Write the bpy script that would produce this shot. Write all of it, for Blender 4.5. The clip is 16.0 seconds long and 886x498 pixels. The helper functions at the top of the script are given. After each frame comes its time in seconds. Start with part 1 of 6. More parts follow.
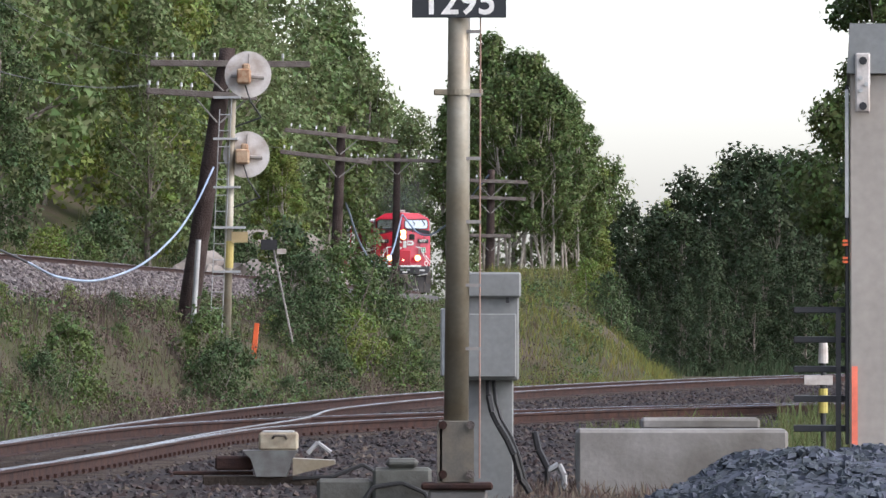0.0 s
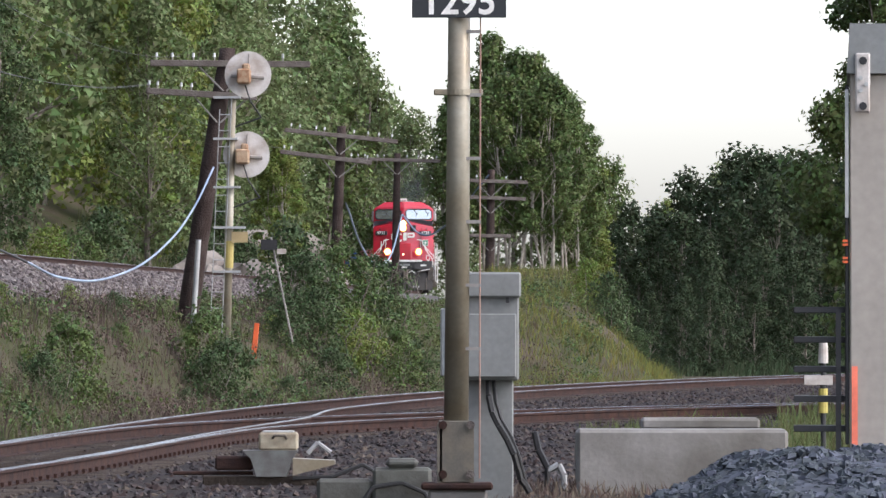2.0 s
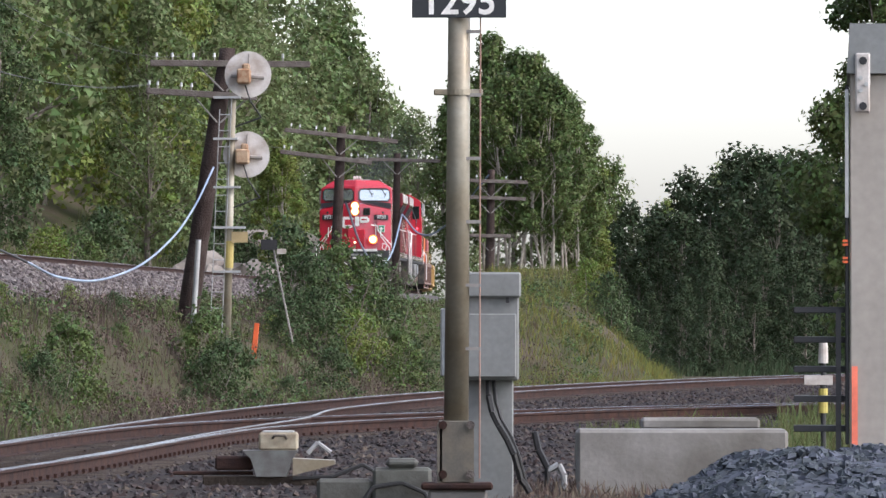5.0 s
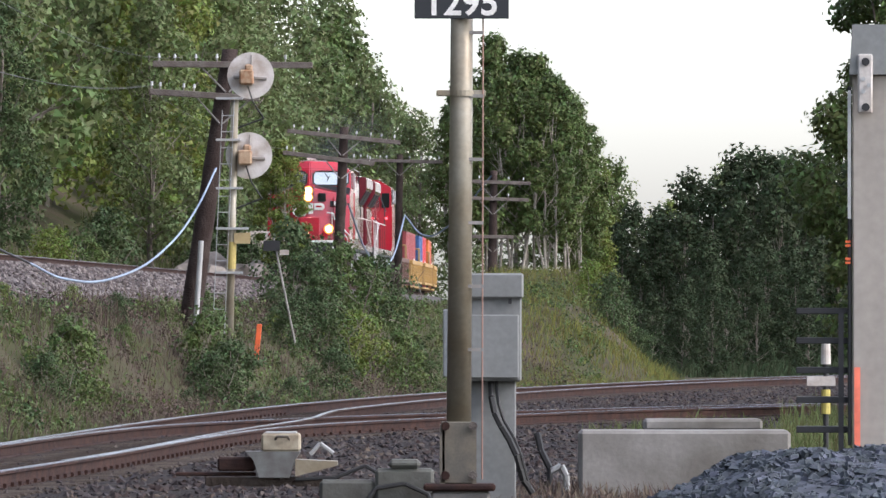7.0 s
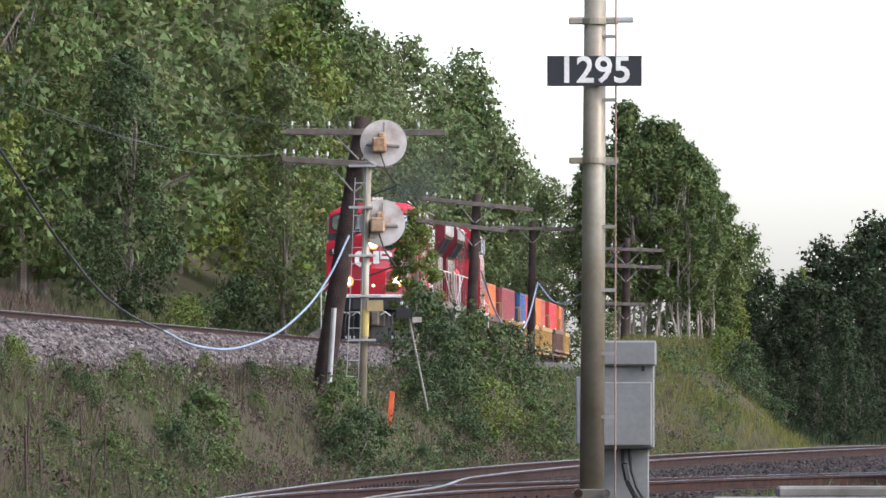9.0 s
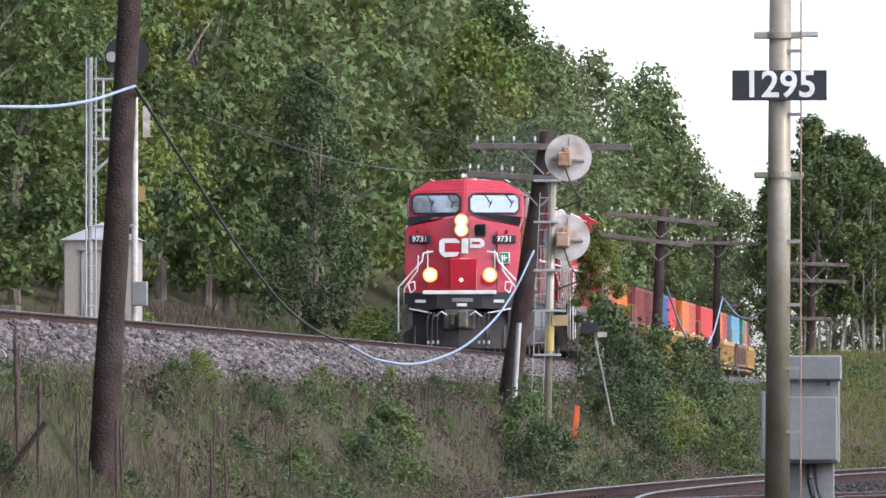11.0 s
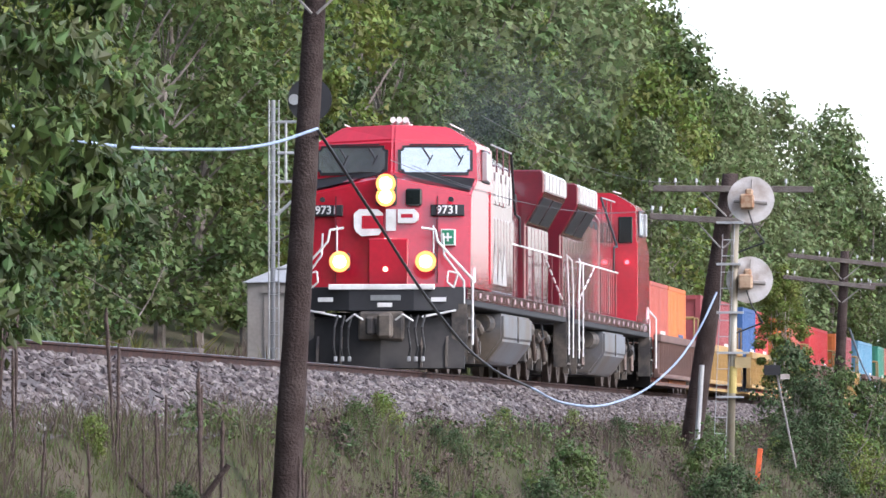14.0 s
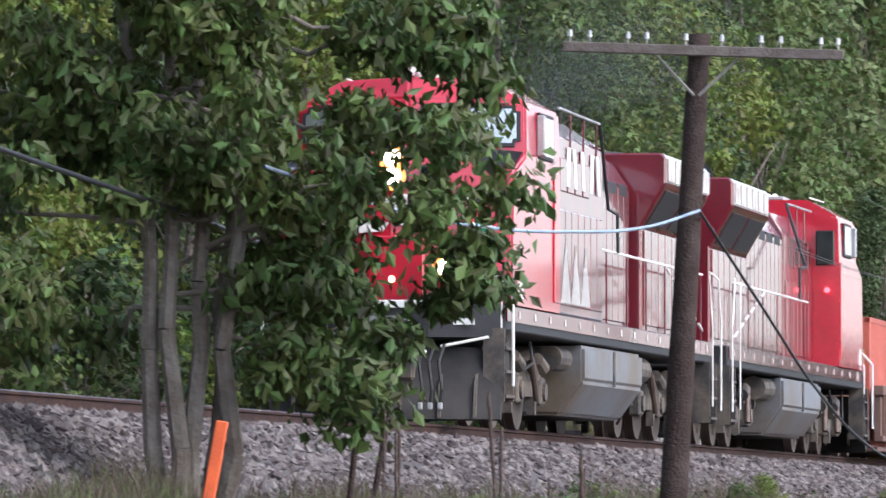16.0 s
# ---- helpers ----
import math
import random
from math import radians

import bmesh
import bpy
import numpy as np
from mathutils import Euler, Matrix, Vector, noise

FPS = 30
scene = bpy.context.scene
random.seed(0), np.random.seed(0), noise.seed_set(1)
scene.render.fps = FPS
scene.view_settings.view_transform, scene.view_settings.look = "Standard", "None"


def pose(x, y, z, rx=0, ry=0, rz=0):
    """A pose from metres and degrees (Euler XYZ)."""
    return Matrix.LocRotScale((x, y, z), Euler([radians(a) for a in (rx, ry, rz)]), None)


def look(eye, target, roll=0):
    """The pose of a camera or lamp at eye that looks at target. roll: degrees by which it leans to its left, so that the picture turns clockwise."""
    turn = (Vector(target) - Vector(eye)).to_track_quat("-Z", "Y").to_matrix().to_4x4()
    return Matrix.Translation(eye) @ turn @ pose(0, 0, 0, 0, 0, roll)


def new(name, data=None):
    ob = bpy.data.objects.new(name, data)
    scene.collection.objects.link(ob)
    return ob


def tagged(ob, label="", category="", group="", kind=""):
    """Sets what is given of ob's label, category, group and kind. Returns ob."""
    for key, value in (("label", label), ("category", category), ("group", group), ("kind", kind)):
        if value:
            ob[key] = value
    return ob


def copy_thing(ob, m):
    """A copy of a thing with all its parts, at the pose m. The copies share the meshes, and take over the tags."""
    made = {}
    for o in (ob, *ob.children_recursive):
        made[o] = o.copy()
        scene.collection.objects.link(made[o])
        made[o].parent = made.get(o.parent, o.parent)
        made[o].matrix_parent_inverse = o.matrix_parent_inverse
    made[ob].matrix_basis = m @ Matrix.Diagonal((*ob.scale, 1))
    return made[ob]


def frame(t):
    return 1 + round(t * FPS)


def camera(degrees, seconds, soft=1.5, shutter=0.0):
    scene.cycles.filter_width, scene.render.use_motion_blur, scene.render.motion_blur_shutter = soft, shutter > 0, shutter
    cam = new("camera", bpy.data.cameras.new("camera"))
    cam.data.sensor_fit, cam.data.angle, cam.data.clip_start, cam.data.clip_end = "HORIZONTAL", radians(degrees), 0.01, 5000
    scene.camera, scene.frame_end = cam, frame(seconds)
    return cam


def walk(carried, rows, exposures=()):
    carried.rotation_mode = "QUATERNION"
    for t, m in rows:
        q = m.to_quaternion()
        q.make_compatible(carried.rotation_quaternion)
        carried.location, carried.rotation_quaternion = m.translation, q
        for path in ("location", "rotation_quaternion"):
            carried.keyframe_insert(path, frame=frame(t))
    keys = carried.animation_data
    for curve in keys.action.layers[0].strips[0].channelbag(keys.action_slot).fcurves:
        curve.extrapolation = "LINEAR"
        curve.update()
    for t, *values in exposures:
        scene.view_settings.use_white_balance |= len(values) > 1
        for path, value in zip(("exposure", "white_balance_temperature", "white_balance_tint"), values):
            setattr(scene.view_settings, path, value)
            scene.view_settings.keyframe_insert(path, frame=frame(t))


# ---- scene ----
EYE = (0.0, 0.0, 1.6)
cam = camera(7.2, 16.0, soft=1.5, shutter=0.2)


def aim(yaw, pitch):
    """The tripod head turned left by yaw and up by pitch, in degrees."""
    return pose(*EYE, 90 + pitch, 0, yaw)


walk(cam, [(t, aim(a, b)) for t, a, b in (
    (0, 0, 0.547), (0.5, 0, 0.547), (1, 0, 0.547), (1.5, 0, 0.547), (2, 0, 0.547), (2.5, 0, 0.547), (3, 0, 0.547), (3.5, 0, 0.547), (4, 0, 0.547), (6.5,
    0, 0.547), (7, 0.021, 0.555), (7.5, 0.324, 0.575), (8, 0.697, 0.583), (8.2, 0.802, 0.913), (10.3, 1.938, 1.18), (10.5, 2.171, 1.195), (11, 2.607,
    1.223), (11.5, 2.797, 1.265), (12, 2.924, 1.286), (12.5, 3.093, 1.293), (13, 3.346, 1.406), (13.5, 3.677, 1.413), (14, 4.093, 1.567), (14.5, 4.466,
    1.673), (15, 5.085, 1.927), (15.5, 6.043, 2.032), (16, 7.205, 2.235)
)], exposures=[(0, -0.55, 6250, 15), (8.2, -0.55, 6250, 15), (10.3, -0.55, 6100, 16), (12.5, -0.30, 6050, 17), (14.5, -0.30, 6000, 17), (16, -0.42, 5950, 15)])

# ---- daylight ----
SUN_ELEV, SUN_AZ = 38.0, 112.0      # degrees; azimuth clockwise from +y
world = bpy.data.worlds.new("world")
scene.world = world
world.use_nodes = True
wn = world.node_tree
sky = wn.nodes.new("ShaderNodeTexSky")
sky.sky_type = 'NISHITA'
sky.sun_disc = False
sky.sun_elevation, sky.sun_rotation = radians(SUN_ELEV), radians(SUN_AZ)
sky.air_density, sky.dust_density, sky.ozone_density = 1.0, 2.0, 1.0
haze = wn.nodes.new("ShaderNodeHueSaturation")
haze.inputs["Saturation"].default_value = 0.5
haze.inputs["Value"].default_value = 4.0
wn.links.new(sky.outputs[0], haze.inputs["Color"])
wn.links.new(haze.outputs[0], wn.nodes["Background"].inputs[0])
wn.nodes["Background"].inputs[1].default_value = 0.15
sun_data = bpy.data.lights.new("sun", 'SUN')
sun_data.energy, sun_data.angle, sun_data.color = 2.3, radians(5.0), (1.0, 0.96, 0.92)
sun_dir = Vector((math.sin(radians(SUN_AZ)) * math.cos(radians(SUN_ELEV)), math.cos(radians(SUN_AZ)) * math.cos(radians(SUN_ELEV)), math.sin(radians(SUN_ELEV))))
new("sun", sun_data).matrix_world = look(sun_dir * 100, (0, 0, 0))


# ---- materials ----
def mat(name, col, rough=0.7, metal=0.0, col2=None, scale=3.0, amount=1.0, bump=0.0, bscale=None, fine=None, spec=0.5, trans=0.0, rand=0.0, island=0.0, coat=0.0, bdetail=5.0):
    """A surface with two scales of variation: patches between col and col2, and a fine grain; relief by bump; rand and island vary its pieces."""
    m = bpy.data.materials.new(name)
    m.use_nodes = True
    nt = m.node_tree
    n, l = nt.nodes, nt.links
    b = n["Principled BSDF"]
    b.inputs["Roughness"].default_value, b.inputs["Metallic"].default_value = rough, metal
    b.inputs["Specular IOR Level"].default_value = spec
    b.inputs["Coat Weight"].default_value, b.inputs["Coat Roughness"].default_value = coat, 0.07
    co = n.new("ShaderNodeTexCoord")
    big = n.new("ShaderNodeTexNoise")
    big.inputs["Scale"].default_value, big.inputs["Detail"].default_value = scale, 6.0
    l.new(co.outputs["Object"], big.inputs["Vector"])
    ramp = n.new("ShaderNodeValToRGB")
    ramp.color_ramp.elements[0].position, ramp.color_ramp.elements[1].position = 0.38, 0.66
    c2 = col2 or tuple(c * 0.72 for c in col)
    ramp.color_ramp.elements[0].color = (*col, 1)
    ramp.color_ramp.elements[1].color = tuple(a + (b2 - a) * amount for a, b2 in zip(col, c2)) + (1,)
    l.new(big.outputs["Fac"], ramp.inputs[0])
    small = n.new("ShaderNodeTexNoise")
    small.inputs["Scale"].default_value, small.inputs["Detail"].default_value = fine or scale * 12, 3.0
    l.new(co.outputs["Object"], small.inputs["Vector"])
    hs = n.new("ShaderNodeHueSaturation")
    l.new(ramp.outputs[0], hs.inputs["Color"])
    val = n.new("ShaderNodeMapRange")
    val.inputs["To Min"].default_value, val.inputs["To Max"].default_value = 0.78, 1.2
    l.new(small.outputs["Fac"], val.inputs["Value"])
    last = val.outputs[0]
    if rand or island:
        src = n.new("ShaderNodeObjectInfo").outputs["Random"] if rand else n.new("ShaderNodeNewGeometry").outputs["Random Per Island"]
        amt = rand or island
        mr = n.new("ShaderNodeMapRange")
        mr.inputs["To Min"].default_value, mr.inputs["To Max"].default_value = 1 - amt, 1 + amt
        l.new(src, mr.inputs["Value"])
        mul = n.new("ShaderNodeMath")
        mul.operation = 'MULTIPLY'
        l.new(last, mul.inputs[0]), l.new(mr.outputs[0], mul.inputs[1])
        last = mul.outputs[0]
        if island:
            hue = n.new("ShaderNodeMapRange")
            hue.inputs["To Min"].default_value, hue.inputs["To Max"].default_value = 0.5 - 0.045, 0.5 + 0.03
            l.new(src, hue.inputs["Value"])
            l.new(hue.outputs[0], hs.inputs["Hue"])
    l.new(last, hs.inputs["Value"])
    l.new(hs.outputs[0], b.inputs["Base Color"])
    if bump:
        bn = n.new("ShaderNodeTexNoise")
        bn.inputs["Scale"].default_value, bn.inputs["Detail"].default_value = bscale or scale * 6, bdetail
        l.new(co.outputs["Object"], bn.inputs["Vector"])
        bp = n.new("ShaderNodeBump")
        bp.inputs["Strength"].default_value, bp.inputs["Distance"].default_value = min(1.0, bump), 0.05
        l.new(bn.outputs["Fac"], bp.inputs["Height"])
        l.new(bp.outputs[0], b.inputs["Normal"])
    if trans:
        tr = n.new("ShaderNodeBsdfTranslucent")
        mx = n.new("ShaderNodeMixShader")
        mx.inputs[0].default_value = trans
        l.new(hs.outputs[0], tr.inputs["Color"])
        l.new(b.outputs[0], mx.inputs[1]), l.new(tr.outputs[0], mx.inputs[2])
        l.new(mx.outputs[0], n["Material Output"].inputs[0])
    return m


def glow(name, col, strength):
    m = mat(name, col)
    b = m.node_tree.nodes["Principled BSDF"]
    b.inputs["Emission Color"].default_value, b.inputs["Emission Strength"].default_value = (*col, 1), strength
    return m


M = dict(
    grass=mat("grass_soil", (0.05, 0.055, 0.024), 0.95, col2=(0.075, 0.06, 0.045), scale=0.35, spec=0.08, fine=9, bump=0.6, bscale=5),
    gravel=mat("ballast_bed", (0.10, 0.092, 0.09), 0.95, spec=0.1, col2=(0.09, 0.08, 0.078), scale=1.2, fine=22, bump=1.0, bscale=14),
    stone=mat("ballast_stone", (0.142, 0.126, 0.124), 0.95, spec=0.12, col2=(0.115, 0.096, 0.09), scale=2.0, island=0.62),
    bluestone=mat("trap_rock", (0.066, 0.078, 0.098), 0.85, col2=(0.03, 0.036, 0.046), scale=6, island=0.4),
    rail=mat("rusty_rail", (0.052, 0.027, 0.021), 0.85, 0.0, spec=0.15, col2=(0.026, 0.017, 0.016), scale=5, bump=0.2),
    railtop=mat("polished_rail_head", (0.22, 0.215, 0.25), 0.26, 1.0, col2=(0.07, 0.055, 0.05), scale=0.3),
    tie=mat("creosoted_timber", (0.035, 0.027, 0.022), 0.95, spec=0.1, col2=(0.07, 0.057, 0.048), scale=3, bump=0.5, rand=0.25),
    pole=mat("weathered_pole", (0.036, 0.025, 0.022), 0.95, spec=0.15, col2=(0.06, 0.045, 0.04), scale=4, bump=0.6, bscale=30),
    arm=mat("weathered_crossarm", (0.10, 0.08, 0.07), 0.9, col2=(0.15, 0.13, 0.115), scale=5, bump=0.4),
    galv=mat("galvanised_steel", (0.42, 0.43, 0.43), 0.5, 0.4, col2=(0.34, 0.34, 0.33), scale=3),
    silver=mat("old_aluminium_paint", (0.31, 0.285, 0.225), 0.45, 0.3, col2=(0.22, 0.18, 0.12), scale=2.5, fine=30),
    white=mat("white_enamel", (0.56, 0.535, 0.51), 0.6, col2=(0.36, 0.31, 0.27), scale=4),
    grey=mat("grey_paint", (0.20, 0.208, 0.205), 0.55, col2=(0.165, 0.17, 0.165), scale=2),
    beige=mat("beige_grey_paint", (0.33, 0.298, 0.262), 0.5, col2=(0.29, 0.26, 0.228), scale=1.2),
    concrete=mat("concrete", (0.23, 0.22, 0.205), 0.9, col2=(0.125, 0.115, 0.10), scale=1.6, fine=26, bump=0.1, bscale=22),
    black=mat("black_paint", (0.018, 0.018, 0.02), 0.6),
    frame=mat("grimy_underframe", (0.036, 0.032, 0.03), 0.7, col2=(0.13, 0.105, 0.08), scale=2.5, fine=20, bump=0.2),
    # far leaves: the haze of distance is put into a paler green
    leaffar=mat("haze_paled_leaves", (0.118, 0.16, 0.064), 0.65, col2=(0.15, 0.185, 0.075), scale=0.6, island=0.5, trans=0.35, spec=0.3),
    leaf=mat("leaves", (0.070, 0.108, 0.034), 0.6, col2=(0.115, 0.15, 0.044), scale=0.6, island=0.5, trans=0.3, spec=0.3),
    # leaves on the wood's sunless side: shade is put into the colour
    leafs=mat("shade_dark_leaves", (0.032, 0.05, 0.024), 0.75, col2=(0.045, 0.06, 0.03), scale=0.4, island=0.4, trans=0.15, spec=0.15),
    leafd=mat("dark_leaves", (0.05, 0.08, 0.032), 0.65, col2=(0.072, 0.10, 0.038), scale=0.6, island=0.45, trans=0.22, spec=0.25),
    leafy=mat("yellow_green_leaves", (0.11, 0.16, 0.03), 0.6, col2=(0.15, 0.17, 0.035), scale=0.6, island=0.45, trans=0.28, spec=0.3),
    leafn=mat("maple_leaves", (0.046, 0.076, 0.021), 0.5, col2=(0.10, 0.135, 0.036), scale=0.8, island=0.55, trans=0.22, spec=0.3),
    birch=mat("pale_bark", (0.36, 0.33, 0.28), 0.9, col2=(0.2, 0.17, 0.14), scale=3, bump=0.4),
    bark=mat("bark", (0.13, 0.105, 0.085), 0.95, col2=(0.21, 0.19, 0.165), scale=2.5, bump=0.7, bscale=14),
    orange=mat("orange_plastic", (0.75, 0.13, 0.035), 0.5),
)


# ---- mesh tools ----
def part(name, bm, material, parent=None, label="", m=None, smooth=False):
    me = bpy.data.meshes.new(name)
    if smooth:
        for fa in bm.faces:
            fa.smooth = True
    bm.to_mesh(me)
    bm.free()
    me.materials.append(material)
    ob = new(name, me)
    if parent is not None:
        ob.parent = parent
    if m is not None:
        ob.matrix_basis = m
    return tagged(ob, label)


def thing(name, label, category, group="", m=None, kind=""):
    ob = new(name)
    ob.empty_display_size = 0.2
    if m is not None:
        ob.matrix_basis = m
    return tagged(ob, label, category, group, kind)


def box(bm, x0, x1, y0, y1, z0, z1, bev=0.0):
    """A box between the given bounds, its edges bevelled."""
    made = bmesh.ops.create_cube(bm, size=1.0, matrix=Matrix.Translation(((x0 + x1) / 2, (y0 + y1) / 2, (z0 + z1) / 2)) @ Matrix.Diagonal((x1 - x0, y1 - y0, z1 - z0, 1)))
    if bev:
        es = {e for v in made["verts"] for e in v.link_edges}
        bmesh.ops.bevel(bm, geom=list(es), offset=bev, segments=1, affect='EDGES')
    return bm


def rod(bm, a, b, r0, r1=None, seg=8):
    """A round bar from a to b."""
    a, b = Vector(a), Vector(b)
    r1 = r0 if r1 is None else r1
    turn = (b - a).to_track_quat('Z', 'Y').to_matrix().to_4x4()
    bmesh.ops.create_cone(bm, cap_ends=True, segments=seg, radius1=r0, radius2=r1, depth=(b - a).length, matrix=Matrix.Translation((a + b) / 2) @ turn)
    return bm


def bars(bm, pts, r, seg=6):
    """Round bars along a line of points."""
    for a, b in zip(pts, pts[1:]):
        rod(bm, a, b, r, r, seg)
    return bm


def tube(bm, pts, radii, seg=7):
    """One skin round a line of points, with a radius at each."""
    prev = None
    for p, r in zip(pts, radii):
        ring = [bm.verts.new(Vector(p) + Vector((r * math.cos(a), r * math.sin(a), 0))) for a in [k * math.tau / seg for k in range(seg)]]
        if prev:
            for k in range(seg):
                bm.faces.new((prev[k], prev[(k + 1) % seg], ring[(k + 1) % seg], ring[k]))
        prev = ring
    bm.faces.new(prev)
    return bm


def prism(bm, outline, axis, lo, hi):
    """An outline in the two other axes, drawn out along axis from lo to hi."""
    def at(u, v, w):
        return {'x': (w, u, v), 'y': (u, w, v), 'z': (u, v, w)}[axis]
    a = [bm.verts.new(at(u, v, lo)) for u, v in outline]
    b = [bm.verts.new(at(u, v, hi)) for u, v in outline]
    fs = [bm.faces.new(a), bm.faces.new(b[::-1])]
    n = len(a)
    for i in range(n):
        fs.append(bm.faces.new((a[i], b[i], b[(i + 1) % n], a[(i + 1) % n])))
    bmesh.ops.recalc_face_normals(bm, faces=fs)
    return bm


def B():
    return bmesh.new()


def smoothstep(a, b, v):
    u = np.clip((v - a) / (b - a), 0, 1)
    return u * u * (3 - 2 * u)


def spline(pts):
    """A smooth line x(y) through points (x, y): natural cubic."""
    xs, ys = np.array([p[0] for p in pts], float), np.array([p[1] for p in pts], float)
    n, h = len(ys), np.diff(ys)
    a, r = np.eye(n), np.zeros(n)
    for i in range(1, n - 1):
        a[i, i - 1:i + 2] = h[i - 1], 2 * (h[i - 1] + h[i]), h[i]
        r[i] = 6 * ((xs[i + 1] - xs[i]) / h[i] - (xs[i] - xs[i - 1]) / h[i - 1])
    m2 = np.linalg.solve(a, r)

    def f(y):
        y = np.asarray(y, float)
        i = np.clip(np.searchsorted(ys, y) - 1, 0, n - 2)
        d, hh = y - ys[i], h[i]
        s = (xs[i + 1] - xs[i]) / hh - hh * (2 * m2[i] + m2[i + 1]) / 6
        over = np.clip(d, 0, hh)
        v = xs[i] + s * over + m2[i] / 2 * over ** 2 + (m2[i + 1] - m2[i]) / (6 * hh) * over ** 3
        end = xs[-1] + ((xs[-1] - xs[-2]) / h[-1] + h[-1] * (m2[-2] + 2 * m2[-1]) / 6) * (y - ys[-1])
        start = xs[0] + ((xs[1] - xs[0]) / h[0] - h[0] * (2 * m2[0] + m2[1]) / 6) * (y - ys[0])
        return np.where(y > ys[-1], end, np.where(y < ys[0], start, v))
    return f


# ---- lie of the land ----
RAIL_Z = 2.93                       # rail head of the upper line
upper = spline([(-17.2, -20), (-15.6, 20), (-14.2, 60), (-12.0, 105), (-9.5, 163), (-7.9, 205), (-5.3, 275), (-2.9, 345), (-2.0, 388), (-3.0, 430), (-8.0, 490), (-18, 560)])
lower_far = spline([(-7.2, 40), (-6.1, 69), (-5.2, 86), (-3.7, 110), (-0.05, 141), (2.75, 156), (5.7, 168.5), (10.5, 184), (18.0, 203), (32, 230)])
lower_a = spline([(-5.3, 40), (-4.35, 69), (-3.83, 75.5), (-2.81, 91), (-1.33, 101), (0.0, 105.5), (1.94, 111.5), (3.9, 116), (8.0, 123), (16, 134)])


def ground(x, y):
    """Height of the ground."""
    x, y = np.asarray(x, float), np.asarray(y, float)
    d = x - upper(y)
    toe = lower_far(y) - 1.9
    toe = np.where(y < 60, np.maximum(toe, upper(y) + 6.5), toe)
    crest = np.where(y < 150, upper(y) + 3.6, upper(y) + 3.6 + np.clip((y - 150) / 40, 0, 1.15) * 10.0)
    toe = np.where(y > 160, np.minimum(toe, 5.8 + 0.012 * (y - 160)), toe)
    crest = np.minimum(crest, toe - np.where(y > 150, 2.9, 1.6))
    u = np.clip((x - crest) / np.maximum(toe - crest, 0.5), 0, 1)
    u = smoothstep(0, 1, u ** (2 - smoothstep(160, 185, y)))
    shelf = 1.7 + 1.1 * smoothstep(170, 215, y) * smoothstep(-0.6, 1.8, x)
    base = shelf * (1 - u) - 0.12 * u
    bed = RAIL_Z - 0.28
    slope = np.maximum(base, bed - np.maximum(np.abs(d) - 1.75, 0) * 0.55)
    z = np.where(d > 0, slope, np.maximum(bed - np.maximum(-d - 1.75, 0) * 0.5, 2.0 + np.clip(-d - 4.5, 0, 60) * (0.26 + 0.05 * np.sin(y / 17.0) + 0.4 * smoothstep(270, 340, y))))
    rough = 0.10 * np.sin(x * 1.9 + y * 0.7) * np.sin(y * 0.9 - x * 0.4) + 0.06 * np.sin(x * 4.1 + 1) * np.sin(y * 3.1)
    off = smoothstep(3.4, 5.0, np.abs(d)) * smoothstep(-0.3, 1.2, np.abs(x - toe) + (x < toe))
    z = z + rough * off * smoothstep(0.3, 0.9, z + 0.4)
    z = z + 0.31 * smoothstep(40, 48, y) * (1 - smoothstep(57, 61, y)) * smoothstep(-0.6, 0.2, x) * (1 - smoothstep(5, 8, x))
    return np.where(y < -15, 0.0, z)


def lay_ground():
    ys = np.concatenate([np.linspace(-900, -30, 12), np.linspace(-20, 55, 30), np.linspace(56, 260, 240), np.linspace(262, 460, 100), np.linspace(470, 2500, 24)])
    xs = np.concatenate([np.linspace(-1500, -90, 14), np.linspace(-80, -24, 30), np.linspace(-23, 16, 120), np.linspace(17, 70, 30), np.linspace(80, 1500, 14)])
    gx, gy = np.meshgrid(xs, ys)
    v = np.stack([gx, gy, ground(gx, gy)], -1).reshape(-1, 3)
    w = len(xs)
    i = (np.arange(len(ys) - 1)[:, None] * w + np.arange(w - 1)).ravel()
    me = bpy.data.meshes.new("ground")
    me.from_pydata(v.tolist(), [], np.stack([i, i + 1, i + w + 1, i + w], 1).tolist())
    me.materials.append(M["grass"])
    me.polygons.foreach_set("use_smooth", [True] * len(me.polygons))
    tagged(new("ground", me), "rough grassy ground with a rising wooded slope", "ground", kind="structure")


lay_ground()


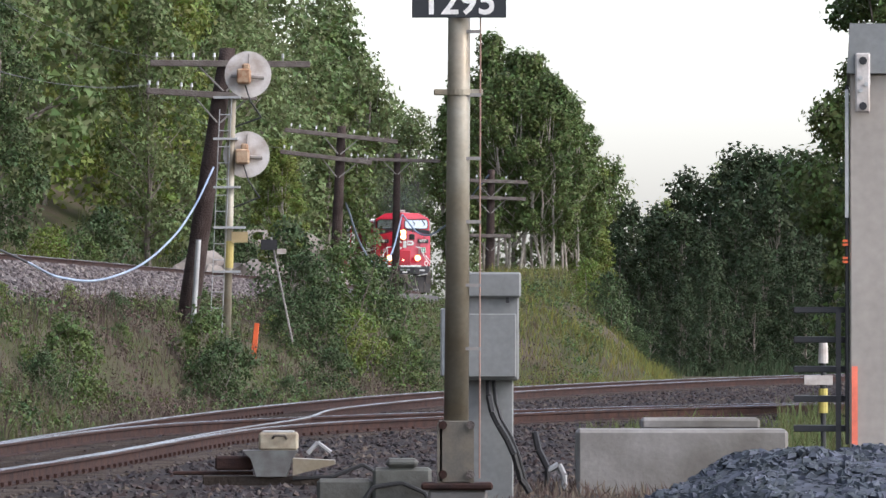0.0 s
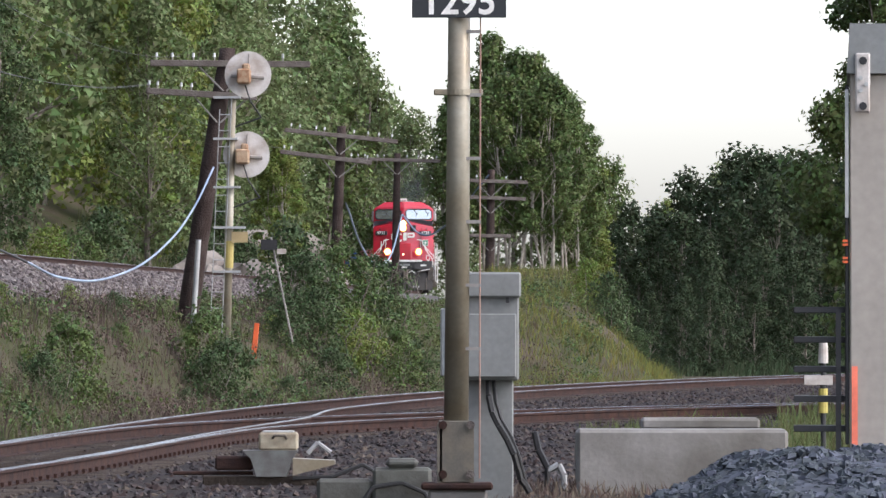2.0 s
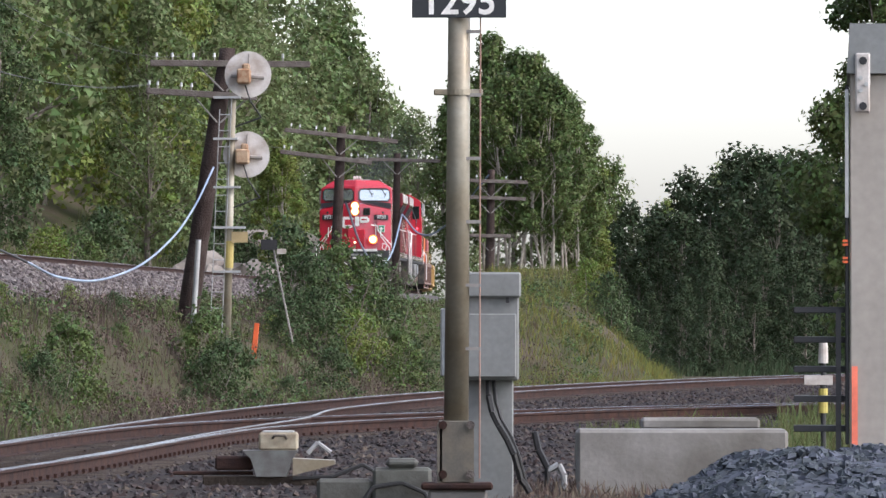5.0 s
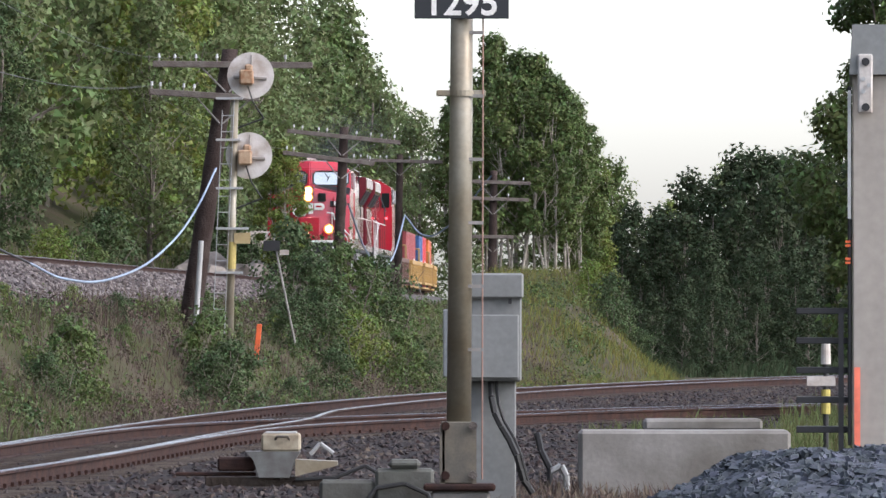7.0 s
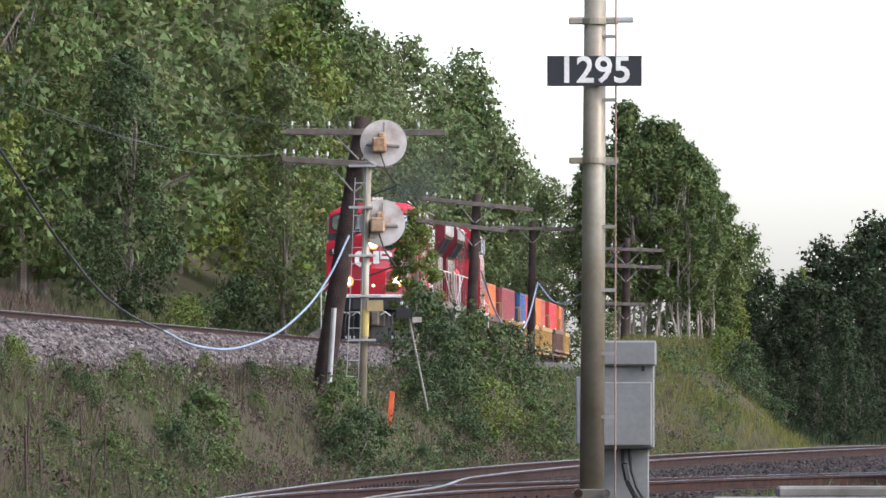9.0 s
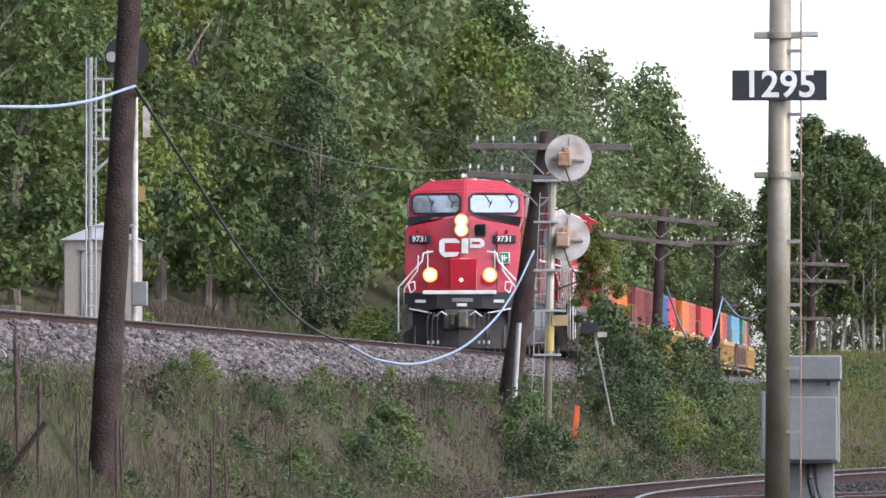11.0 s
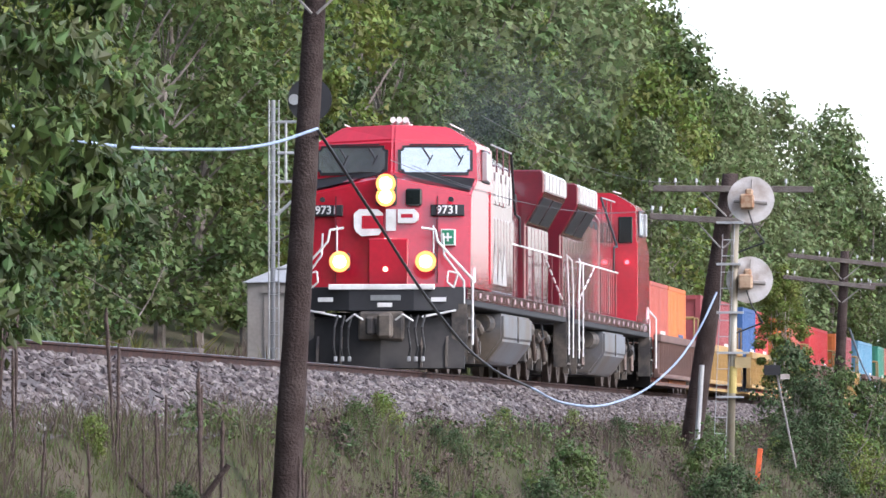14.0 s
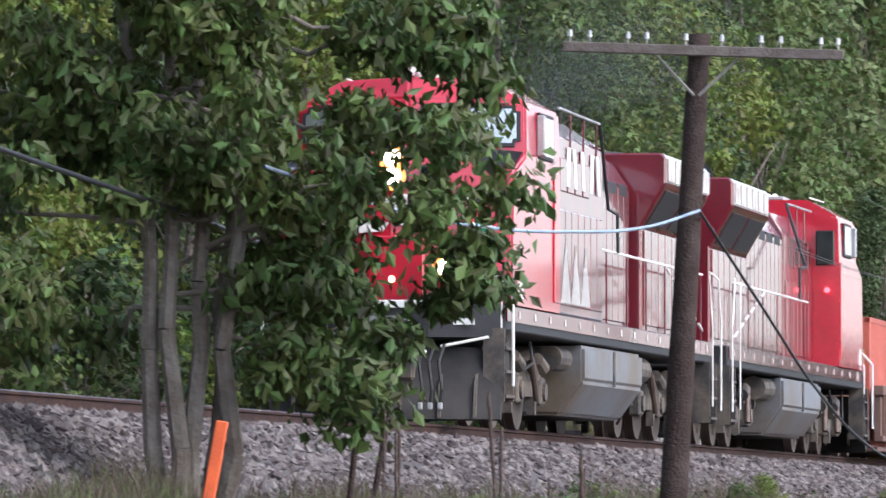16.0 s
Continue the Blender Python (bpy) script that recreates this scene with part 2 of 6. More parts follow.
# ---- tracks ----
def sweep(name, fx, y0, y1, step, z, parent, shift=0.0):
    """A rail with foot, web and head along x = fx(y) + shift across, its running surface at z."""
    ys = np.arange(y0, y1 + step / 2, step)
    xs = fx(ys)
    tx, ty = np.gradient(xs), np.gradient(ys)
    ln = np.hypot(tx, ty)
    nx, ny = ty / ln, -tx / ln
    prof = [(-0.07, -0.17), (-0.07, -0.155), (-0.012, -0.14), (-0.012, -0.05), (-0.036, -0.04), (-0.034, -0.004), (0.034, -0.004), (0.036, -0.04), (0.012, -0.05), (0.012, -0.14), (0.07, -0.155), (0.07, -0.17)]
    bm, top = B(), B()
    rings, heads = [], []
    for x, y, a, b in zip(xs, ys, nx, ny):
        rings.append([bm.verts.new((x + a * (shift + u), y + b * (shift + u), z + v)) for u, v in prof])
        heads.append([top.verts.new((x + a * (shift + u), y + b * (shift + u), z + v)) for u, v in ((-0.036, -0.012), (-0.028, 0.0), (0.028, 0.0), (0.036, -0.012))])
    for p, q in zip(rings, rings[1:]):
        for i in range(len(prof)):
            j = (i + 1) % len(prof)
            bm.faces.new((p[i], p[j], q[j], q[i]))
    for p, q in zip(heads, heads[1:]):
        for i in range(3):
            top.faces.new((p[i], p[i + 1], q[i + 1], q[i]))
    bmesh.ops.recalc_face_normals(bm, faces=bm.faces[:])
    bmesh.ops.recalc_face_normals(top, faces=top.faces[:])
    r = part(name, bm, M["rail"], parent)
    part("rail_head", top, M["railtop"], r)
    return r


def tie_mesh():
    bm = box(B(), -1.3, 1.3, -0.115, 0.115, -0.18, 0, 0.012)
    me = bpy.data.meshes.new("tie")
    bm.to_mesh(me), bm.free()
    me.materials.append(M["tie"])
    return me


TIE = tie_mesh()


def ties(fx, y0, y1, z, parent, step=0.55):
    y = y0
    while y < y1:
        h = math.atan2(float(fx(y + 0.5) - fx(y - 0.5)), 1.0)
        ob = new("tie", TIE)
        ob.parent = parent
        ob.matrix_basis = pose(float(fx(y)), y, z, 0, 0, -math.degrees(h) + random.uniform(-1, 1))
        y += step * math.cos(h) * random.uniform(0.95, 1.05)


upper_line = thing("railway_track", "upper single railway track of rusty rails on a grey ballast bank", "railway track", kind="structure")
sweep("rail", upper, 30, 520, 2.0, RAIL_Z, upper_line, -0.755)
sweep("rail", upper, 30, 520, 2.0, RAIL_Z, upper_line, 0.755)
LOW_Z = 0.10
lower_line = thing("railway_track", "curving lower railway track with shiny rails and a turnout", "railway track", kind="structure")
sweep("rail", lower_far, 45, 228, 1.0, LOW_Z, lower_line)
def closure_near(y):
    """The switch rail that leaves the near stock rail for the far track."""
    u = smoothstep(80, 116, y)
    return (lower_a(y) - 0.085) * (1 - u) + (lower_far(y) + 1.53) * u


def closure_far(y):
    """The switch rail that leaves the far stock rail for the near track."""
    u = smoothstep(80, 116, y)
    return (lower_far(y) + 0.085) * (1 - u) + (lower_a(y) - 1.56) * u


sweep("rail", closure_near, 74, 228, 1.0, LOW_Z - 0.004, lower_line)
sweep("rail", lower_a, 45, 133, 1.0, LOW_Z, lower_line)
sweep("rail", closure_far, 74, 133, 1.0, LOW_Z - 0.004, lower_line)

# ---- the train ----
M.update(
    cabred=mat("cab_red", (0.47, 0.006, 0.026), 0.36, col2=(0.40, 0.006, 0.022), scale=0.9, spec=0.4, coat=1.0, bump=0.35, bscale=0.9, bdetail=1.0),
    # the cab's red again, darkened: the sides' dimmer light is in the colour
    sidered=mat("side_shade_red", (0.13, 0.005, 0.014), 0.35, col2=(0.08, 0.005, 0.012), scale=1.1, spec=0.4, bump=0.55, bscale=0.9, coat=1.0, bdetail=1.0),
    glass=mat("cab_glass", (0.42, 0.45, 0.47), 0.04, 0.75, spec=0.8, amount=0.1),
    darkglass=mat("dark_glass", (0.012, 0.016, 0.016), 0.1, spec=0.4),
    # side glass: the reflected sky is put into a near-white base colour
    skyglass=mat("sky_reflection_glass", (0.75, 0.8, 0.82), 0.06, spec=0.8),
    tank=mat("fuel_tank_grey", (0.17, 0.185, 0.21), 0.4, 0.2, col2=(0.13, 0.105, 0.08), scale=0.9),
    sill=mat("white_paint", (0.78, 0.77, 0.74), 0.5, col2=(0.62, 0.6, 0.56), scale=3),
    rust_car=mat("brown_car", (0.15, 0.085, 0.065), 0.75, col2=(0.10, 0.06, 0.05), scale=1.2),
    tan_car=mat("yellow_car", (0.42, 0.26, 0.08), 0.7, col2=(0.27, 0.18, 0.075), scale=1.0),
    wheel=mat("wheel_steel", (0.09, 0.07, 0.06), 0.6, 0.5, col2=(0.14, 0.1, 0.08), scale=4),
    tread=mat("wheel_tread", (0.45, 0.45, 0.46), 0.35, 1.0),
    lamp=glow("headlamp", (1.0, 0.84, 0.58), 60.0),
    # orange glow of the discs added round the lamps for their glare
    lampglare=glow("lamp_glare", (1.0, 0.36, 0.09), 1.3),
    marker=glow("marker_lamp", (1.0, 0.55, 0.35), 6.0),
    redlamp=glow("red_marker", (1.0, 0.08, 0.10), 6.0),
    green=mat("green_sign", (0.02, 0.22, 0.11), 0.5),
    plough=mat("dusty_black_steel", (0.014, 0.013, 0.013), 0.6, col2=(0.05, 0.046, 0.042), scale=0.9, fine=7, spec=0.2),
    hose=mat("rubber_hose", (0.02, 0.02, 0.02), 0.6),
)


def wheelset(parent, y, r=0.53):
    """Two wheels and their axle, as one part that rolls."""
    bm = B()
    rod(bm, (-0.8, 0, 0), (0.8, 0, 0), 0.09, seg=8)
    for s in (-1, 1):
        rod(bm, (s * 0.70, 0, 0), (s * 0.84, 0, 0), r, r, 24)
        rod(bm, (s * 0.69, 0, 0), (s * 0.715, 0, 0), r + 0.025, r + 0.025, 24)
        rod(bm, (s * 0.84, 0, 0), (s * 0.865, 0, 0), 0.2, 0.15, 12)
        for k in range(3):
            a = k * math.tau / 3
            rod(bm, (s * 0.84, 0.3 * math.cos(a), 0.3 * math.sin(a)), (s * 0.85, 0.3 * math.cos(a), 0.3 * math.sin(a)), 0.06, seg=6)
    return part("wheelset", bm, M["wheel"], parent, m=pose(0, y, r))


def truck(parent, yc, axles, r=0.53):
    """A bogie: side frames, springs, axle boxes, brake gear; its wheelsets are parts of the vehicle."""
    bm = B()
    lo, hi = min(axles) - 0.75, max(axles) + 0.75
    for s in (-1, 1):
        prism(bm, [(yc + lo, 0.62), (yc + lo + 0.5, 0.98), (yc + hi - 0.5, 0.98), (yc + hi, 0.62), (yc + hi - 0.4, 0.5), (yc + lo + 0.4, 0.5)], 'x', s * 1.03 - 0.07, s * 1.03 + 0.07)
        for a in axles:
            box(bm, s * 1.12 - 0.1, s * 1.12 + 0.1, yc + a - 0.19, yc + a + 0.19, 0.34, 0.74, 0.03)
            rod(bm, (s * 1.2, yc + a, r), (s * 1.26, yc + a, r), 0.13, seg=10)
        for a, b in zip(axles, axles[1:]):
            mid = yc + (a + b) / 2
            for o in (-0.22, 0, 0.22):
                rod(bm, (s * 1.1, mid + o, 0.45), (s * 1.1, mid + o, 0.85), 0.09, seg=8)
            rod(bm, (s * 1.2, mid - 0.3, 0.72), (s * 1.2, mid + 0.35, 1.02), 0.09, seg=8)
            box(bm, s * 1.15 - 0.06, s * 1.15 + 0.06, mid - 0.42, mid - 0.28, 0.2, 0.62)
    box(bm, -1.0, 1.0, yc - 0.4, yc + 0.4, 0.5, 0.95)
    part("bogie", bm, M["frame"], parent)
    if len(axles) == 3:
        for s in (-1, 1):
            for a in axles[:2]:
                part("brake_cylinder", rod(B(), (s * 1.28, yc + a + 0.5, 0.86), (s * 1.28, yc + a + 0.95, 0.98), 0.11, 0.09, 10), M["frame"], parent)
                part("damper", rod(B(), (s * 1.3, yc + a + 1.05, 0.4), (s * 1.27, yc + a + 1.35, 0.98), 0.05, seg=8), M["wheel"], parent)
            part("sand_pipe", bars(B(), [(s * 1.2, yc + hi, 1.25), (s * 1.22, yc + hi - 0.1, 0.7), (s * 0.9, yc + hi - 0.25, 0.2)], 0.025), M["hose"], parent)
            part("brake_hose", bars(B(), [(s * 1.3, yc - 0.3, 1.2), (s * 1.36, yc - 0.2, 0.9), (s * 1.3, yc + 0.2, 0.8), (s * 1.28, yc + 0.5, 0.9)], 0.022), M["hose"], parent)
    return [wheelset(parent, yc + a, r) for a in axles]


def lettering(text, size, parent, m, material, name="number"):
    cu = bpy.data.curves.new(name, 'FONT')
    cu.body, cu.size, cu.extrude, cu.align_x, cu.align_y = text, size, 0.004, 'CENTER', 'CENTER'
    cu.resolution_u, cu.offset = 3, size * 0.018
    tmp = bpy.data.objects.new("tmp", cu)
    scene.collection.objects.link(tmp)
    bpy.context.view_layer.update()
    me = bpy.data.meshes.new_from_object(tmp.evaluated_get(bpy.context.evaluated_depsgraph_get()))
    bpy.data.objects.remove(tmp)
    me.materials.clear()
    me.materials.append(material)
    ob = new(name, me)
    ob.parent, ob.matrix_basis = parent, m
    return ob


def locomotive(label, number):
    """A six-axle wide-nose diesel, nose towards +y, rail head at z 0, middle at the origin. Its parts by function."""
    e = thing("locomotive", label, "locomotive", "locomotives of the train")
    # underframe and walkway
    bm = B()
    box(bm, -1.5, 1.5, -10.2, 10.15, 1.28, 1.62, 0.02)
    part("underframe", bm, M["black"], e, "black side sill and walkway edge")
    bm = B()
    for s in (-1, 1):
        box(bm, s * 1.51 - 0.012, s * 1.51 + 0.012, -10.1, 9.9, 1.40, 1.60)
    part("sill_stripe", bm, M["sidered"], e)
    for s in (-1, 1):
        for k in range(15):
            y = -9.6 + k * 1.32
            part("reflector", box(B(), s * 1.528 - 0.004, s * 1.528 + 0.004, y, y + 0.13, 1.46, 1.55), M["white"], e, "white reflective block")
    # nose and cab: a blunt wedge in plan
    bm = B()
    W = 1.55

    def ring(z, yc, ys, w):
        return [bm.verts.new(p) for p in ((0, yc, z), (w, ys, z), (w, 5.6, z), (-w, 5.6, z), (-w, ys, z))]
    r0 = ring(1.62, 9.95, 9.72, W)
    r1 = [bm.verts.new(p) for p in ((0, 9.75, 3.66), (W, 9.52, 3.36), (W, 5.6, 3.36), (-W, 5.6, 3.36), (-W, 9.52, 3.36))]
    r2 = [bm.verts.new(p) for p in ((0, 8.80, 3.78), (W, 8.50, 3.62), (W, 5.6, 3.62), (-W, 5.6, 3.62), (-W, 8.50, 3.62))]
    r3 = [bm.verts.new(p) for p in ((0, 8.72, 4.38), (W - 0.02, 8.42, 4.32), (W - 0.02, 5.6, 4.32), (-W + 0.02, 5.6, 4.32), (-W + 0.02, 8.42, 4.32))]
    r4 = [bm.verts.new(p) for p in ((0, 8.56, 4.68), (0.98, 8.30, 4.64), (0.98, 5.6, 4.64), (-0.98, 5.6, 4.64), (-0.98, 8.30, 4.64))]
    for a, b in ((r0, r1), (r1, r2), (r2, r3), (r3, r4)):
        for i in range(5):
            bm.faces.new((a[i], a[(i + 1) % 5], b[(i + 1) % 5], b[i]))
    bm.faces.new(r4)
    bmesh.ops.recalc_face_normals(bm, faces=bm.faces[:])
    bmesh.ops.bevel(bm, geom=bm.edges[:], offset=0.035, segments=2, affect='EDGES')
    cab = part("cab", bm, M["cabred"], e, "bright red wide-nosed cab")
    # black anti-glare panel under the windscreens, glasses, frames
    for s in (-1, 1):
        base = Matrix.Translation((s * 0.78, 8.615, 4.03)) @ Matrix.Rotation(-s * math.atan2(0.3, W), 4, 'Z') @ Matrix.Rotation(math.atan2(0.08, 0.65), 4, 'X')
        bm = B()
        box(bm, -0.70, 0.70, -0.035, 0.035, -0.30, 0.25)
        bmesh.ops.bevel(bm, geom=[ed for ed in bm.edges if abs((ed.verts[0].co - ed.verts[1].co).y) > 0.05], offset=0.08, segments=3, affect='EDGES')
        fr = part("window_frame", bm, M["black"], cab, m=base)
        bm = B()
        box(bm, -0.645, 0.645, 0.0, 0.045, -0.255, 0.205)
        bmesh.ops.bevel(bm, geom=[ed for ed in bm.edges if abs((ed.verts[0].co - ed.verts[1].co).y) > 0.03], offset=0.06, segments=3, affect='EDGES')
        part("windscreen", bm, M["glass"], cab, "reflecting windscreen glass", m=base)
        bm = B()
        for u in (-0.3, 0.28):
            rod(bm, (u, 0.09, 0.26), (u - 0.18, 0.09, -0.02), 0.012, seg=5)
            rod(bm, (u - 0.22, 0.09, 0.06), (u - 0.13, 0.09, -0.12), 0.014, seg=5)
        rod(bm, (-0.55, 0.085, 0.26), (0.5, 0.085, 0.26), 0.014, seg=5)
        part("wiper", bm, M["black"], cab, m=base)
        # side window, mirror, door
        bm = B()
        box(bm, s * 1.555 - 0.02, s * 1.555 + 0.02, 6.3, 7.5, 3.62, 4.25, 0.02)
        part("window_frame", bm, M["black"], cab)
        part("side_window", box(B(), s * 1.57 - 0.015, s * 1.57 + 0.015, 6.4, 7.4, 3.68, 4.19), M["skyglass"], cab, "side glass with the sky's reflection in its pale colour")
        part("wind_deflector", box(B(), s * 1.60 - 0.06, s * 1.60 + 0.06, 7.50, 7.62, 3.65, 4.2, 0.02), M["galv"], cab)
        part("side_door", box(B(), s * 1.56 - 0.015, s * 1.56 + 0.015, 5.75, 6.2, 1.75, 3.5, 0.01), M["cabred"], cab)
        # number boxes
        nb = Matrix.Translation((s * 1.13, 9.715, 3.04)) @ Matrix.Rotation(-s * math.atan2(0.23, W), 4, 'Z') @ Matrix.Rotation(0.095, 4, 'X')
        plate = part("number_board", box(B(), -0.31, 0.31, -0.05, 0.03, -0.105, 0.105, 0.012), M["black"], cab, "black number board with white figures", m=nb)
        lettering(number, 0.215, plate, Matrix.Translation((0, 0.032, 0)) @ pose(0, 0, 0, 90, 0, 180), M["sill"])
    # dark wedge panels below the windscreens
    for s in (-1, 1):
        bm = B()
        vs = [bm.verts.new(p) for p in ((0.04 * s, 8.92, 3.80), (s * 1.53, 8.64, 3.66), (s * 1.53, 9.50, 3.41), (s * 0.7, 9.55, 3.60))]
        bm.faces.new(vs)
        bmesh.ops.solidify(bm, geom=bm.faces[:], thickness=0.03)
        part("glare_panel", bm, M["black"], cab, "matt black panel below the windscreen")
    # nose details
    nose_y = 9.98
    bm = B()
    box(bm, -0.19, 0.19, nose_y - 0.27, nose_y - 0.05, 3.13, 3.69, 0.03)
    hl = part("headlight_housing", bm, M["black"], cab)
    # each lamp sits on an added glowing disc that imitates its glare
    for z in (3.29, 3.53):
        part("reflector_bowl", rod(B(), (0, nose_y - 0.06, z), (0, nose_y - 0.035, z), 0.185, seg=18), M["lampglare"], hl, "glowing orange disc for the lamp's glare")
        part("headlight", rod(B(), (0, nose_y - 0.06, z), (0, nose_y - 0.02, z), 0.115, seg=16), M["lamp"], hl, "lit sealed-beam headlight")
    part("nose_window", box(B(), -0.66, -0.36, nose_y - 0.3, nose_y - 0.125, 3.12, 3.44, 0.03), M["darkglass"], cab, m=pose(0, 0, 0))
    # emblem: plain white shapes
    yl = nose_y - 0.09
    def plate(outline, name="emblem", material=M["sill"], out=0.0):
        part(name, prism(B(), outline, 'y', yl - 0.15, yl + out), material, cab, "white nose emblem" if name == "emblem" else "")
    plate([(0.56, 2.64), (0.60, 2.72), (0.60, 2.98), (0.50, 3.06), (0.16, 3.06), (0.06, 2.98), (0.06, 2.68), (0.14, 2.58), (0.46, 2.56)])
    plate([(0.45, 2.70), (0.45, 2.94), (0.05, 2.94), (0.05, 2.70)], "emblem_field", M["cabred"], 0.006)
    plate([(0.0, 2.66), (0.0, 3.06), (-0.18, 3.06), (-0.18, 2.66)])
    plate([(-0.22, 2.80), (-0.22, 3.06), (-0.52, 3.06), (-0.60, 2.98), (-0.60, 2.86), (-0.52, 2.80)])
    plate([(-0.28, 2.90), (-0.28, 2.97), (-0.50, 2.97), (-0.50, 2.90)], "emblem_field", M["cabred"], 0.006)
    # nose door with frame
    bm = B()
    box(bm, -0.10 - 0.32, 0.22 + 0.1, nose_y - 0.15, nose_y - 0.015, 1.66, 2.52, 0.02)
    door = part("nose_door", bm, M["cabred"], cab, "red nose door standing slightly proud")
    part("marker_lamp", rod(B(), (0.0, nose_y - 0.02, 1.95), (0.0, nose_y + 0.01, 1.95), 0.045, seg=10), M["marker"], door)
    sign = part("first_aid_sign", box(B(), -1.28, -1.02, nose_y - 0.32, nose_y - 0.12, 2.39, 2.69), M["sill"], cab, "green square sign with a white cross")
    part("sign_field", box(B(), -1.26, -1.04, nose_y - 0.13, nose_y - 0.114, 2.41, 2.67), M["green"], sign)
    bm = B()
    box(bm, -1.17, -1.13, nose_y - 0.116, nose_y - 0.108, 2.46, 2.62)
    box(bm, -1.23, -1.07, nose_y - 0.116, nose_y - 0.107, 2.52, 2.56)
    part("sign_cross", bm, M["sill"], sign)
    # front platform, anticlimber, ditch lights
    bm = B()
    prism(bm, [(-1.5, 9.9), (-1.5, 10.35), (-0.6, 10.62), (0.6, 10.62), (1.5, 10.35), (1.5, 9.9)], 'z', 1.18, 1.60)
    part("anticlimber", bm, M["black"], e)
    part("platform_edge", box(B(), -0.98, 0.98, 10.5, 10.66, 1.56, 1.66, 0.01), M["sill"], e, "white platform edge")
    for s in (-1, 1):
        dl = part("ditch_light_housing", box(B(), s * 0.80 - 0.17, s * 0.80 + 0.17, 10.15, 10.42, 1.92, 2.24, 0.03), M["black"], e)
        part("reflector_bowl", rod(B(), (s * 0.80, 10.41, 2.08), (s * 0.80, 10.43, 2.08), 0.195, seg=20), M["lampglare"], dl, "glowing orange disc for the lamp's glare")
        part("ditch_light", rod(B(), (s * 0.80, 10.4, 2.08), (s * 0.80, 10.45, 2.08), 0.11, seg=16), M["lamp"], dl, "lit ditch light")
    part("placard", box(B(), -0.36, 0.2, 10.62, 10.64, 1.36, 1.46), M["grey"], e)
    part("placard", box(B(), -0.2, 0.07, 10.62, 10.64, 1.24, 1.32), M["sill"], e)
    for s in (-1, 1):
        part("placard", box(B(), s * 1.05 - 0.14, s * 1.05 + 0.14, 10.50, 10.53, 1.34, 1.42), M["sill"], e)
        bm = bars(B(), [(s * 1.36, 10.42, 1.18), (s * 0.75, 10.56, 1.06)], 0.02)
        part("step_edge", bm, M["sill"], e)
    # plough, coupler, hoses
    bm = B()
    pr = [(10.15, 1.15), (10.55, 1.05), (10.72, 0.55), (10.85, 0.12), (10.75, 0.10), (10.4, 0.6), (10.1, 0.7)]
    vs0 = [bm.verts.new((-1.52, y - 0.35, z)) for y, z in pr]
    vs1 = [bm.verts.new((0, y, z)) for y, z in pr]
    vs2 = [bm.verts.new((1.52, y - 0.35, z)) for y, z in pr]
    for a, b in ((vs0, vs1), (vs1, vs2)):
        for i in range(len(pr)):
            j = (i + 1) % len(pr)
            bm.faces.new((a[i], a[j], b[j], b[i]))
    bm.faces.new(vs0), bm.faces.new(vs2[::-1])
    bmesh.ops.recalc_face_normals(bm, faces=bm.faces[:])
    part("snow_plough", bm, M["plough"], e, "dusty black snow plough")
    bm = B()
    box(bm, -0.2, 0.2, 10.3, 11.0, 0.74, 1.04, 0.03)
    box(bm, -0.26, 0.02, 10.9, 11.17, 0.66, 1.12, 0.05)
    box(bm, 0.08, 0.24, 10.9, 11.12, 0.72, 1.06, 0.04)
    part("coupler", bm, M["frame"], e)
    for s in (-1, 1):
        for k in range(3):
            x = s * (0.55 + 0.13 * k)
            bm = bars(B(), [(x, 10.62, 1.08), (x + 0.02, 10.95, 0.85), (x + 0.03 * s, 10.98, 0.5), (x, 10.95, 0.3)], 0.022)
            h = part("air_hose", bm, M["hose"], e)
            part("glad_hand", box(B(), x - 0.03, x + 0.03, 10.92, 10.99, 0.24, 0.33, 0.01), M["galv"], h)
        bm = bars(B(), [(s * 0.3, 10.95, 1.0), (s * 0.45, 11.02, 1.1), (s * 0.62, 10.9, 0.98)], 0.018)
        part("cut_lever", bm, M["sill"], e)
    # handrails at the front
    for s in (-1, 1):
        bm = bars(B(), [(s * 1.66, 10.28, 0.55), (s * 1.66, 10.30, 1.75), (s * 1.02, 10.42, 2.45), (s * 0.98, 10.42, 2.66), (s * 0.72, 10.42, 2.7)], 0.022)
        bars(bm, [(s * 1.50, 10.28, 1.2), (s * 1.50, 10.30, 1.72), (s * 1.14, 10.38, 2.2), (s * 1.12, 10.38, 2.6)], 0.02)
        part("handrail", bm, M["sill"], e, "white bent handrail")
        bm = bars(B(), [(s * 1.32, 10.40, 1.6), (s * 1.40, 10.40, 1.86), (s * 1.22, 10.42, 1.9), (s * 1.2, 10.44, 1.7), (s * 1.32, 10.40, 1.6)], 0.018)
        part("grab_iron", bm, M["sill"], e)
        # steps: front and rear
        for yy, d in ((10.0, 1), (-10.0, -1)):
            bm = B()
            box(bm, s * 1.28, s * 1.56, yy - 0.38, yy - 0.34, 0.35, 1.3)
            box(bm, s * 1.28, s * 1.56, yy + 0.34, yy + 0.38, 0.35, 1.3)
            for z in (0.4, 0.72, 1.02):
                box(bm, s * 1.26, s * 1.58, yy - 0.36, yy + 0.36, z, z + 0.04)
            part("step_well", bm, M["frame"], e)
        bm = bars(B(), [(s * 1.62, -10.5, 0.55), (s * 1.62, -10.52, 1.9), (s * 1.62, -10.2, 2.6), (s * 1.55, -9.7, 2.7)], 0.018)
